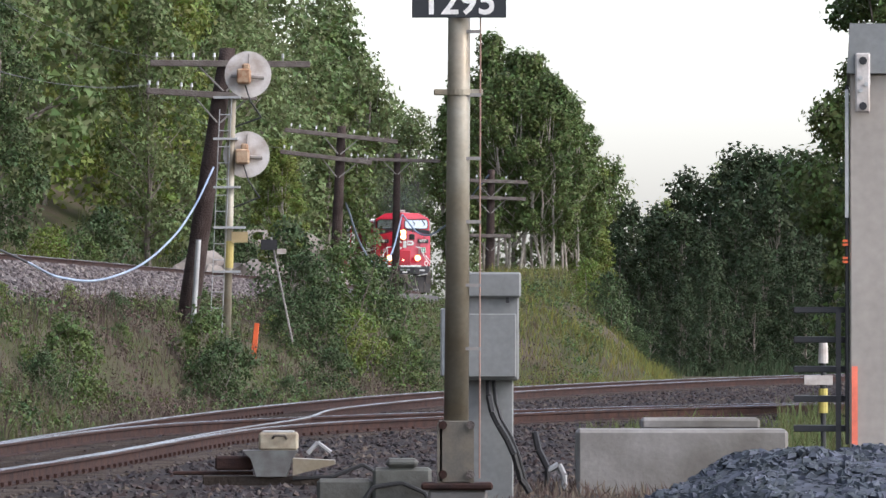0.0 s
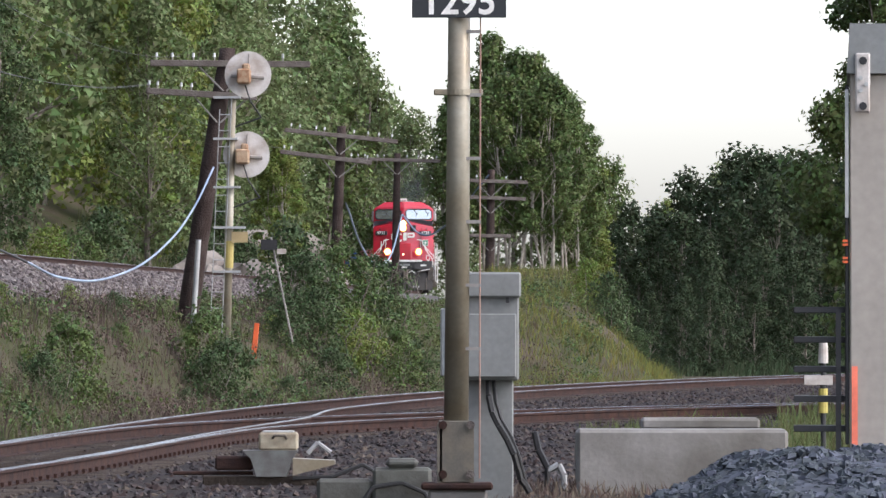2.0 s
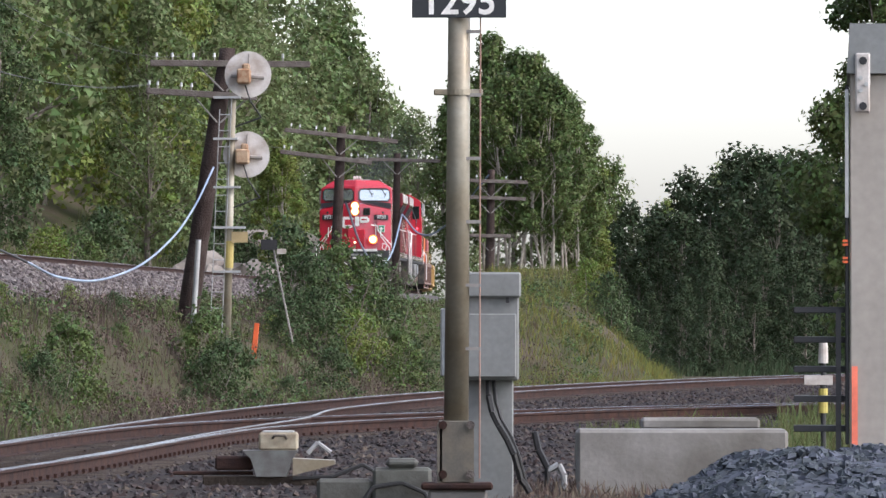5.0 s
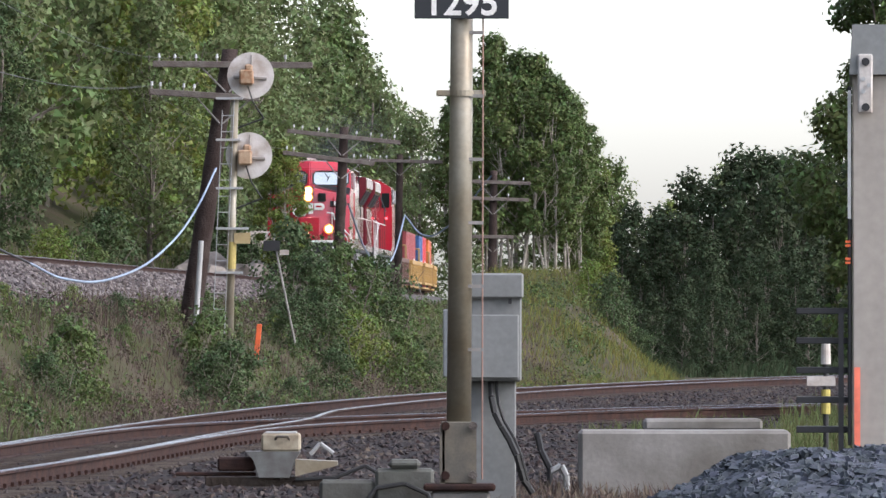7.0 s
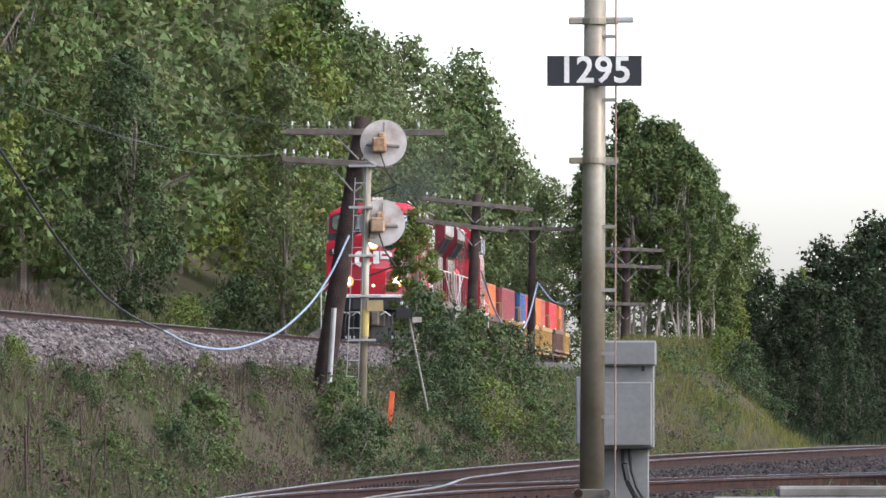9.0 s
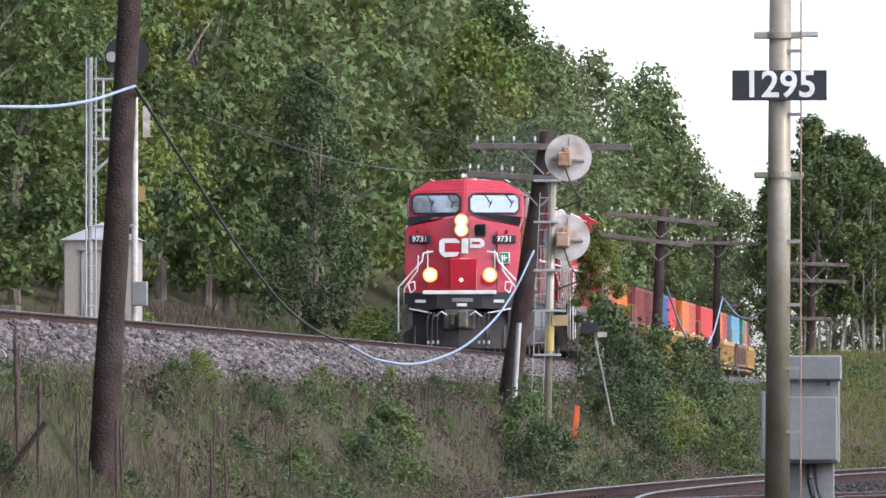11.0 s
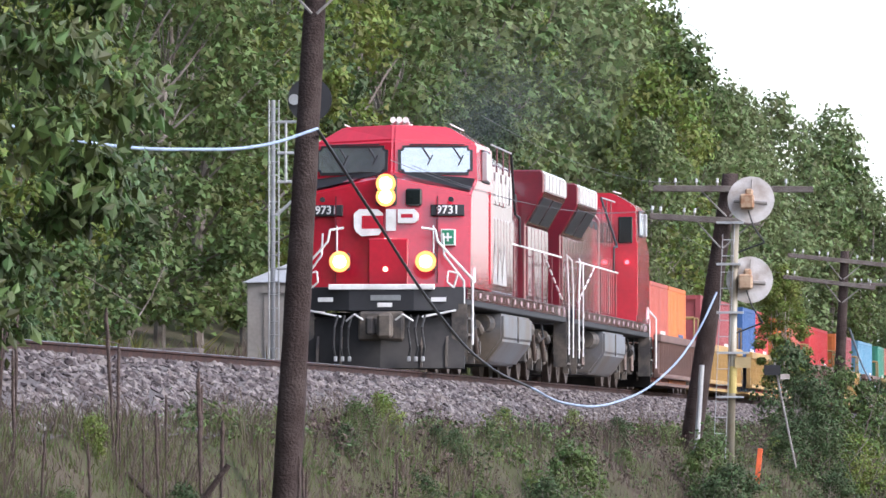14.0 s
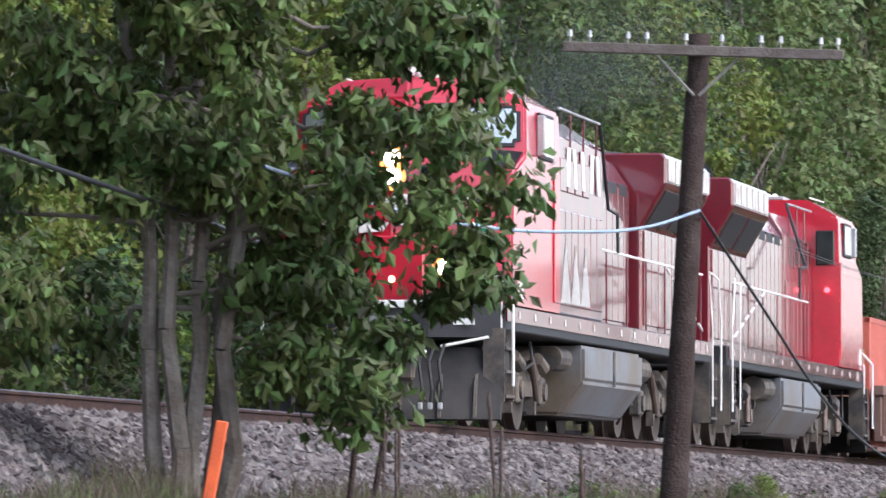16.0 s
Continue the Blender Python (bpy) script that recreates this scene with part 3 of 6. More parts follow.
        bars(bm, [(s * 1.62, -9.5, 0.6), (s * 1.62, -9.5, 1.8), (s * 1.60, -9.3, 2.65)], 0.016)
        part("handrail", bm, M["sill"], e, "white bent handrail")
        for k in range(6):
            y = -9.2 + k * 2.0
            part("stanchion", rod(B(), (s * 1.47, y, 1.6), (s * 1.47, y, 2.65), 0.014, seg=5), M["sidered"], e)
        part("walkway_rail", rod(B(), (s * 1.47, -9.4, 2.65), (s * 1.47, 1.33, 2.65), 0.02, seg=5), M["sill"], e, "pale walkway handrail")
    # blower and hood sections behind the cab
    def body(name, outline, y0, y1, material=M["sidered"], label=""):
        bm = prism(B(), outline, 'y', y0, y1)
        bmesh.ops.bevel(bm, geom=bm.edges[:], offset=0.03, segments=1, affect='EDGES')
        return part(name, bm, material, e, label)
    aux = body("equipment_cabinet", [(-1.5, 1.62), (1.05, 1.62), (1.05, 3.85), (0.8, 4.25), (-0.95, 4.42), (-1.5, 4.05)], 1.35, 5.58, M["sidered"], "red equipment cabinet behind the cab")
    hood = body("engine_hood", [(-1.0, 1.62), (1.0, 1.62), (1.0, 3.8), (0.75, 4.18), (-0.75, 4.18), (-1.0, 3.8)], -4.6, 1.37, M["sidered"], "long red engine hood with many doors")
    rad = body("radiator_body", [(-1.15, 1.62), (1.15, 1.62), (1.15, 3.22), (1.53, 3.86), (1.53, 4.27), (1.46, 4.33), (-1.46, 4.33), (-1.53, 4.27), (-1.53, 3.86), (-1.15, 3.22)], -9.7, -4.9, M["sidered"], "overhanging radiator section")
    wide = {-1: -1.505, 1: 1.055}
    for s in (-1, 1):
        part("radiator_screen", box(B(), s * 1.54 - 0.012, s * 1.54 + 0.012, -9.62, -5.1, 3.91, 4.25), M["white"], rad, "pale metal radiator screen")
        bm = B()
        prism(bm, [(s * 1.20, 3.27), (s * 1.50, 3.77), (s * 1.47, 3.79), (s * 1.17, 3.29)], 'y', -9.3, -7.4)
        part("intake_grille", bm, M["black"], rad, "black intake grille under the overhang")
        bm = B()
        prism(bm, [(s * 1.20, 3.27), (s * 1.50, 3.77), (s * 1.47, 3.79), (s * 1.17, 3.29)], 'y', -7.1, -5.2)
        part("intake_grille", bm, M["black"], rad, "black intake grille under the overhang")
        for k in range(6):
            y = -9.6 + k * 0.76
            part("screen_bar", box(B(), s * 1.555 - 0.012, s * 1.555 + 0.012, y, y + 0.035, 3.92, 4.24), M["galv"], rad)
        for k in range(10):
            y = -4.5 + k * 0.58
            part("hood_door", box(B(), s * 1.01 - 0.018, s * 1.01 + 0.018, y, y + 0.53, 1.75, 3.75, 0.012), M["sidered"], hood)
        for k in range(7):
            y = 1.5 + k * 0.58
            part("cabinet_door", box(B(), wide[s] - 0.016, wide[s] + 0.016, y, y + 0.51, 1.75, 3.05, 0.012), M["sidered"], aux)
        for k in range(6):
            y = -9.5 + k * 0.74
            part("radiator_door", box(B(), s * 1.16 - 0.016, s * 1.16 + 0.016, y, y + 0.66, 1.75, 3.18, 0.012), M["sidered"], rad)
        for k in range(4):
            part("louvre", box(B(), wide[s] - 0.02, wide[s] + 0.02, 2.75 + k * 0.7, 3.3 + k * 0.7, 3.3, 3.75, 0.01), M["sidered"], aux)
        # white lettering blocks on the hood
        for k, (y, h) in enumerate(((2.72, 0.85), (3.62, 0.85), (4.52, 0.85)) if s < 0 and len(number) > 2 else ()):
            bm = B()
            x = s * 1.53
            tri = [bm.verts.new((x, y, 1.78)), bm.verts.new((x, y + 0.86, 1.78)), bm.verts.new((x, y + 0.43, 1.78 + h))]
            bm.faces.new(tri)
            bmesh.ops.solidify(bm, geom=bm.faces[:], thickness=0.006 * s)
            part("emblem_wedge", bm, M["sill"], aux, "white painted wedge")
        # white slanted blocks of the painted name, and slim doors' grab bars
        for k, y in enumerate((1.75, 2.45, 3.2, 3.9, 4.6) if s < 0 and len(number) > 2 else ()):
            lean = (0.16, -0.12, 0.1)[k % 3]
            part("name_block", prism(B(), [(y, 3.38), (y + 0.24, 3.38), (y + 0.24 + lean, 3.92), (y + lean, 3.92)], 'x', min(s * 1.51, s * 1.53), max(s * 1.51, s * 1.53)), M["sill"], aux, "white painted block")
        for k in range(6):
            y0, z0 = -5.2 - k * 0.72, 2.62 - k * 0.15
            part("safety_dash", rod(B(), (s * 1.49, y0, z0), (s * 1.49, y0 - 0.42, z0 - 0.09), 0.02, seg=6), M["sill"], e, "white dash on the sloping handrail")
        part("roof_grab", bars(B(), [(wide[s], 5.5, 4.42), (wide[s], 1.7, 4.40)], 0.02), M["galv"], aux, "pale roof handrail")
        for y in (2.0, 3.2, 4.4):
            part("grab_post", rod(B(), (wide[s], y, 3.8), (wide[s], y, 4.41), 0.014, seg=5), M["sidered"], aux)
    bm = B()
    rod(bm, (0, -1.4, 4.1), (0, -1.4, 4.42), 0.38, 0.34, 14)
    box(bm, -0.4, 0.4, 0.0, 1.2, 4.12, 4.32, 0.03)
    part("exhaust_stack", bm, M["black"], e)
    bm = B()
    for k in range(3):
        rod(bm, (-0.12 + 0.12 * k, 7.2, 4.74), (-0.12 + 0.12 * k, 7.75, 4.80), 0.03, 0.06, 8)
    box(bm, -0.2, 0.2, 7.2, 7.4, 4.64, 4.74)
    part("horn", bm, M["sill"], e)
    # plough ribs, buffer pocket, step lamps and roof gear
    for x in (-1.2, -0.75, 0.75, 1.2):
        part("plough_rib", prism(B(), [(10.42 - abs(x) * 0.22, 1.0), (10.78 - abs(x) * 0.22, 0.55), (10.88 - abs(x) * 0.22, 0.14), (10.5 - abs(x) * 0.22, 0.3)], 'x', x - 0.02, x + 0.02), M["frame"], e)
    part("draft_pocket", box(B(), -0.42, 0.42, 10.45, 10.7, 0.62, 1.16, 0.04), M["frame"], e)
    part("antenna_plate", box(B(), -0.5, 0.5, 5.9, 6.9, 4.66, 4.72, 0.01), M["galv"], cab)
    for s in (-1, 1):
        part("roof_rail", bars(B(), [(s * 1.0, 5.7, 4.68), (s * 1.0, 8.0, 4.70)], 0.015), M["sill"], cab)
        part("cab_seam", box(B(), s * 1.553 - 0.004, s * 1.553 + 0.004, 5.62, 9.4, 3.30, 3.33), M["sidered"], cab)
        part("nose_seam", box(B(), s * 0.95 - 0.008, s * 0.95 + 0.008, 9.70, 9.83, 1.7, 3.3), M["sidered"], cab)
        part("nose_grab", bars(B(), [(s * 0.9, 10.0, 2.25), (s * 0.9, 10.02, 2.75)], 0.016), M["sill"], cab)
        part("class_lamp", rod(B(), (s * 1.2, 9.74, 3.24), (s * 1.2, 9.80, 3.24), 0.05, seg=10), M["black"], cab)
        for k in range(5):
            part("hood_vent", box(B(), s * 0.99, s * 1.03, -4.3 + k * 1.1, -3.5 + k * 1.1, 3.62, 3.8, 0.01), M["black"], hood)
    for k in range(4):
        part("roof_hatch", box(B(), -0.6, 0.6, -4.2 + k * 1.0, -3.4 + k * 1.0, 4.17, 4.23, 0.015), M["sidered"], hood)
    for y in (-8.6, -6.2):
        part("radiator_fan", rod(B(), (0, y, 4.31), (0, y, 4.40), 0.75, 0.7, 18), M["black"], rad)
    lettering(number[-2:], 0.36, rad, pose(0.72, -9.712, 3.02, 90, 0, 0), M["sill"])
    # fuel tank, air reservoirs
    bm = prism(B(), [(-1.5, 1.25), (1.5, 1.25), (1.5, 0.75), (1.15, 0.28), (-1.15, 0.28), (-1.5, 0.75)], 'y', -2.6, 3.1)
    bmesh.ops.bevel(bm, geom=bm.edges[:], offset=0.05, segments=2, affect='EDGES')
    part("fuel_tank", bm, M["tank"], e, "grey fuel tank with brown dirt")
    for s in (-1, 1):
        part("air_reservoir", rod(B(), (s * 1.2, -4.3, 1.05), (s * 1.2, -2.8, 1.05), 0.2, seg=12), M["frame"], e)
        part("air_reservoir", rod(B(), (s * 1.2, 3.3, 1.05), (s * 1.2, 4.3, 1.05), 0.17, seg=12), M["frame"], e)
        part("tank_strap", box(B(), s * 1.51 - 0.01, s * 1.51 + 0.01, 0.2, 0.34, 0.72, 1.22), M["frame"], e)
        part("side_placard", box(B(), s * 1.56 - 0.012, s * 1.56 + 0.012, 8.9, 9.2, 1.72, 2.0), M["sill"], cab)
        bm = bars(B(), [(s * 1.5, -0.15, 2.65), (s * 1.5, -0.1, 3.2), (s * 1.5, 0.8, 3.24), (wide[s], 1.62, 4.40)], 0.026)
        part("cab_grab_rail", bm, M["black"], e)
        part("rear_window", box(B(), s * 1.30 - 0.17, s * 1.30 + 0.17, 5.55, 5.60, 3.45, 4.08, 0.02), M["darkglass"], cab, "dark rounded rear cab window")
        part("red_marker", rod(B(), (s * 1.34, 5.50, 3.0), (s * 1.34, 5.56, 3.0), 0.05, seg=10), M["redlamp"], cab, "small lit red marker")
    # the body stands a little wider and taller than the drawing
    for ob in e.children:
        ob.matrix_basis = Matrix.Translation((0, 0, -0.06)) @ Matrix.Diagonal((1.03, 1, 1.035, 1)) @ ob.matrix_basis
    wheels = truck(e, 6.75, (-2.0, 0, 2.0)) + truck(e, -6.75, (-2.0, 0, 2.0))
    return e, wheels


def well_car(material, label):
    """A well wagon with ribbed sides, end platforms and two bogies; its middle at the origin."""
    e = thing("well_wagon", label, "railway wagon", "well wagons of the train")
    bm = B()
    for s in (-1, 1):
        box(bm, s * 1.42 - 0.06, s * 1.42 + 0.06, -6.6, 6.6, 0.35, 1.25)
        box(bm, s * 1.46 - 0.1, s * 1.46 + 0.1, -6.7, 6.7, 1.22, 1.42, 0.02)
        box(bm, s * 1.44 - 0.1, s * 1.44 + 0.1, -6.6, 6.6, 0.30, 0.42, 0.02)
    box(bm, -1.4, 1.4, -6.5, 6.5, 0.12, 0.2)
    part("well", bm, material, e)
    rib = None
    for s in (-1, 1):
        for k in range(23):
            if rib is None:
                rib = part("side_rib", box(B(), -0.04, 0.04, -0.04, 0.04, 0.42, 1.24), material, e)
                ob = rib
            else:
                ob = new("side_rib", rib.data)
                ob.parent = e
            ob.matrix_basis = pose(s * 1.50, -6.3 + k * 0.572, 0)
    for s in (-1, 1):
        bm = prism(B(), [(s * 6.4, 0.35), (s * 6.7, 1.35), (s * 8.6, 1.25), (s * 8.6, 0.95), (s * 7.0, 0.9)], 'x', -1.25, 1.25)
        part("end_platform", bm, material, e)
        bm = bars(B(), [(-1.3, s * 8.2, 1.2), (-1.3, s * 8.2, 2.1), (-0.4, s * 8.2, 2.1)], 0.03)
        part("end_rail", bm, M["tan_car"], e, "yellow end rail")
        part("ladder_rail", bars(B(), [(1.3, s * 7.4, 1.2), (1.3, s * 7.4, 2.3)], 0.035), M["tan_car"], e, "yellow end rail")
        part("coupler", box(B(), -0.15, 0.15, min(s * 8.5, s * 8.95), max(s * 8.5, s * 8.95), 0.75, 1.0, 0.02), M["frame"], e)
        truck(e, s * 7.55, (-0.85, 0.85), 0.42)
    return e


def container(material, label, length=12.19, high=2.59, mark=None):
    """A corrugated box container with corner posts, rails and door bars."""
    e = thing("container", label, "shipping container", "containers on the train")
    h = length / 2
    bm = B()
    n = int(length / 0.28)
    for s in (-1, 1):
        ys = []
        for k in range(n):
            y = -h + 0.1 + k * (length - 0.2) / n
            w = (length - 0.2) / n
            ys += [(s * 1.21, y), (s * 1.21, y + w * 0.35), (s * 1.18, y + w * 0.5), (s * 1.18, y + w * 0.85)]
        lo = [bm.verts.new((x, y, 0.12)) for x, y in ys]
        hi = [bm.verts.new((x, y, high - 0.1)) for x, y in ys]
        for i in range(len(ys) - 1):
            bm.faces.new((lo[i], lo[i + 1], hi[i + 1], hi[i]))
    box(bm, -1.17, 1.17, -h + 0.05, h - 0.05, 0.1, high - 0.03)
    part("corrugated_wall", bm, material, e)
    bm = B()
    for s in (-1, 1):
        for u in (-1, 1):
            box(bm, s * 1.14 - 0.08, s * 1.14 + 0.08, u * (h - 0.08) - 0.08, u * (h - 0.08) + 0.08, 0, high, 0.01)
        box(bm, s * 1.17 - 0.05, s * 1.17 + 0.05, -h, h, 0.0, 0.14)
        box(bm, s * 1.17 - 0.05, s * 1.17 + 0.05, -h, h, high - 0.1, high)
    for u in (-1, 1):
        box(bm, -1.1, 1.1, u * h - 0.05, u * h + 0.05, 0, 0.14)
        box(bm, -1.1, 1.1, u * h - 0.05, u * h + 0.05, high - 0.12, high)
    part("corner_frame", bm, material, e)
    bm = B()
    for x in (-0.75, -0.3, 0.3, 0.75):
        rod(bm, (x, h + 0.05, 0.15), (x, h + 0.05, high - 0.12), 0.02, seg=6)
    part("lock_rod", bm, M["galv"], e)
    if mark:
        for s in (-1, 1):
            for k in range(4):
                part("marking_bar", box(B(), s * 1.222 - 0.006, s * 1.222 + 0.006, -h + 1.0 + k * 0.42, -h + 1.3 + k * 0.42, high * 0.35, high * 0.35 + 0.45), mark, e)
    return e


SPEED, NOSE_15 = 20.0, 113.4


def on_line(yc, half):
    """Pose of a vehicle whose middle is at y = yc, with pivots half metres fore and aft, nose towards -y."""
    a, b = float(upper(yc - half)), float(upper(yc + half))
    head = math.degrees(math.atan2(b - a, 2 * half))
    return pose((a + b) / 2, yc, RAIL_Z, 0, 0, 180 - head)


TRAIN = []           # vehicle, distance of its middle behind the leading nose, pivot half length, height
WHEELS = []
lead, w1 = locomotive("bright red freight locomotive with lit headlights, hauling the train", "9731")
TRAIN.append((lead, 10.4, 6.75, 0, 0))
WHEELS += w1
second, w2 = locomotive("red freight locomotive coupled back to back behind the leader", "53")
TRAIN.append((second, 32.8, 6.75, 0, 180))
WHEELS += w2
PAINT = dict(
    rust=(0.40, 0.085, 0.055), orange=(0.58, 0.15, 0.03), maroon=(0.26, 0.05, 0.055), blue=(0.03, 0.09, 0.24), red=(0.50, 0.03, 0.035), sky=(0.10, 0.25, 0.36), green=(0.03, 0.20, 0.13), grey=(0.4, 0.4, 0.4))
PAINT = {k: mat(k + "_container", c, 0.55, col2=tuple(v * 0.78 for v in c), scale=0.7) for k, c in PAINT.items()}
CARS = [("rust_car", [("rust", 0), ("orange", 1)]), ("tan_car", [("maroon", 2)]), ("tan_car", [("blue", 0), ("red", 1)]), ("tan_car", [("orange", 0), ("rust", 1)]), ("rust_car", [("red", 2)]), ("tan_car", [("orange", 0), ("maroon", 1)]),
        ("rust_car", [("sky", 2)]), ("tan_car", [("green", 0), ("rust", 1)]), ("tan_car", [("blue", 0), ("red", 1)]), ("rust_car", [("grey", 2)]), ("tan_car", [("maroon", 2)]), ("rust_car", [("orange", 0), ("blue", 1)]), ("tan_car", [("rust", 2)]), ("tan_car", [("red", 2)])]
back = 44.4
NAMES = dict(rust="rust-red", sky="light blue", grey="pale grey")
protos = {}
for paint, load in CARS:
    mid = back + 8.95
    if paint not in protos:
        car = protos[paint] = well_car(M[paint], ("brown" if paint == "rust_car" else "yellow") + " steel well wagon with ribbed sides carrying containers")
    else:
        car = copy_thing(protos[paint], pose(0, 0, 0))
    TRAIN.append((car, mid, 7.55, 0, 0))
    for colour, place in load:
        key = (colour, place == 2)
        if key not in protos:
            box_ = protos[key] = container(PAINT[colour], NAMES.get(colour, colour) + " corrugated steel container riding in a well wagon", 12.19 if place == 2 else 6.06, mark=M["sill"] if colour != "orange" else PAINT["blue"])
        else:
            box_ = copy_thing(protos[key], pose(0, 0, 0))
        TRAIN.append((box_, mid, 7.55, (0.21, (3.12, -3.12, 0)[place]), 0))
    back += 17.9


def smoke():
    """Thin exhaust haze over the leading locomotive: a cloud of fine dark flecks."""
    q = np.random.default_rng(77)
    n = 45000
    u = q.random(n) ** 0.8
    c = np.stack([q.normal(size=n) * (0.3 + 0.9 * u) - 1.1 * u, -1.4 - 9.0 * u + q.normal(size=n) * (0.2 + 1.2 * u), 4.75 + 1.9 * u ** 0.7 + q.normal(size=n) * (0.15 + 0.7 * u)], 1)
    c[:, 2] = np.maximum(c[:, 2], 4.5)
    d = q.normal(size=(n, 3, 3)) * 0.0085
    me = bpy.data.meshes.new("exhaust_smoke")
    me.from_pydata((c[:, None] + d).reshape(-1, 3).tolist(), [], np.arange(3 * n).reshape(-1, 3).tolist())
    me.materials.append(mat("soot", (0.075, 0.09, 0.09), 0.95, spec=0.05))
    return tagged(new("exhaust_smoke", me), "thin dark exhaust smoke above the leading locomotive", "smoke", kind="stuff")


TRAIN.append((smoke(), 10.4, 6.75, 0, 0))


def motions():
    """The train comes down the upper line at a steady pace."""
    times = [k * 0.5 for k in range(33)]
    for ob, behind, half, lift, turn in TRAIN:
        rows = []
        for t in times:
            m = on_line(NOSE_15 + (15.0 - t) * SPEED + behind, half)
            if lift:
                m = m @ pose(0, lift[1], lift[0])
            rows.append((t, m @ pose(0, 0, 0, 0, 0, turn)))
        walk(ob, rows)
    for k, wh in enumerate(WHEELS):
        y, r = wh.matrix_basis.translation.y, wh.matrix_basis.translation.z
        way = -1 if k < 6 else 1
        walk(wh, [(f / 30, pose(0, y, r, way * math.degrees(f / 30 * SPEED / r), 0, 0)) for f in range(481)])


# ---- poles, signals, line-side things ----
def insulator_set(bm, glass, x, z):
    rod(bm, (x, 0, z), (x, 0, z + 0.1), 0.014, seg=5)
    rod(glass, (x, 0, z + 0.06), (x, 0, z + 0.14), 0.03, 0.02, 8)


M["porcelain"] = mat("white_porcelain", (0.55, 0.56, 0.56), 0.25)
M["wire"] = mat("dull_wire", (0.07, 0.07, 0.075), 0.8)
M["brace"] = mat("grey_brace", (0.30, 0.28, 0.26), 0.7, 0.2)
M["cable"] = mat("pale_blue_cable", (0.27, 0.35, 0.47), 0.5)
M["blackcable"] = mat("black_cable", (0.02, 0.022, 0.026), 0.5)


def line_pole(label, height, arms, lean=(0, 0), radius=0.17, bare=0):
    """A line pole with crossarms, braces and insulators; arms are (height, left reach, right reach, insulator places)."""
    e = thing("utility_pole", label, "utility pole", "line poles beside the track")
    bm = B()
    n, z0 = 14, -0.6
    prev = None
    for i in range(n + 1):
        u = i / n
        z = z0 + (height - z0) * u
        r = radius * (1.08 - 0.33 * u) * (1 + 0.03 * math.sin(i * 2.3))
        ring = [bm.verts.new((r * math.cos(a) + lean[0] * max(z, 0) / height, r * math.sin(a) + lean[1] * max(z, 0) / height, z)) for a in [k * math.tau / 14 for k in range(14)]]
        if prev:
            for k in range(14):
                bm.faces.new((prev[k], prev[(k + 1) % 14], ring[(k + 1) % 14], ring[k]))
        prev = ring
    bm.faces.new(prev)
    part("post", bm, M["pole"], e, smooth=True)
    for z, a, b, pins, tilt in arms:
        cx = lean[0] * z / height
        m = pose(cx, -radius - 0.04, z, 0, tilt, 0)
        arm = part("crossarm", box(B(), -a, b, -0.05, 0.05, -0.06, 0.06, 0.01), M["arm"], e, m=m)
        for x in pins:
            pin, gl = B(), B()
            insulator_set(pin, gl, x, 0.06)
            part("pin", pin, M["brace"], arm)
            part("insulator", gl, M["porcelain"], arm, "white porcelain insulator")
        bm = B()
        for s in (-1, 1):
            rod(bm, (s * 0.5, 0.07, -0.05), (s * 0.03, 0.07, -0.52), 0.018, seg=5)
        part("brace", bm, M["brace"], arm)
    return e


def put(ob, x, y, z=None, rz=0):
    ob.matrix_basis = pose(x, y, float(ground(x, y)) if z is None else z, 0, 0, rz)
    return ob


PINS = (-1.42, -1.18, -0.72, -0.48, 0.35, 0.75, 1.05, 1.42)
put(line_pole("dark leaning wooden line pole with two crossarms", 5.25, [(4.95, 1.42, 1.62, (-1.3, -1.0, -0.6, -0.2, 0.6, 1.1), 0.5), (4.35, 1.40, 0.70, (-1.36, -1.2, -0.75, -0.55), 3.5)], lean=(0.78, 0), radius=0.20), -4.88, 134, 1.45)
put(line_pole("tall dark wooden line pole with one ten-pin crossarm", 6.48, [(6.27, 1.58, 1.71, (-1.5, -1.27, -0.82, -0.6, -0.14, 0.28, 0.74, 0.97, 1.44, 1.64), 2.3)], lean=(0.376, 0), radius=0.165), -7.71, 82, 0.85)
put(line_pole("weathered wooden line pole behind green bushes", 5.75, [(5.47, 1.6, 1.6, PINS, 6.0), (4.82, 1.7, 0.9, (-1.6, -1.4, 0.3, 0.75), 7.0)], lean=(0.25, 0), radius=0.165), -3.1, 198, 1.2)
put(line_pole("weathered wooden line pole with white insulators", 5.75, [(5.5, 1.5, 1.55, PINS, 1.5)], lean=(0.1, 0), radius=0.155), -1.75, 255, 1.75)
put(line_pole("distant wooden line pole with three crossarms", 4.4, [(4.0, 1.2, 1.25, (-1.0, -0.5, 0.5, 1.0), 2.0), (3.43, 1.2, 1.2, (-1.0, 0.5), 2.0), (2.14, 0.7, 0.7, (-0.6,), 1.0)], lean=(0.08, 0), radius=0.16), 1.57, 240, 2.2)


def cable(name, label, pts, r, material):
    """A hanging cable through points, as a smooth round tube."""
    cu = bpy.data.curves.new(name, 'CURVE')
    cu.dimensions, cu.bevel_depth, cu.bevel_resolution, cu.resolution_u = '3D', r, 2, 12
    sp = cu.splines.new('BEZIER')
    sp.bezier_points.add(len(pts) - 1)
    for bp, p in zip(sp.bezier_points, pts):
        bp.co = p
        bp.handle_left_type = bp.handle_right_type = 'AUTO'
    cu.materials.append(material)
    return tagged(new(name, cu), label, "cable")


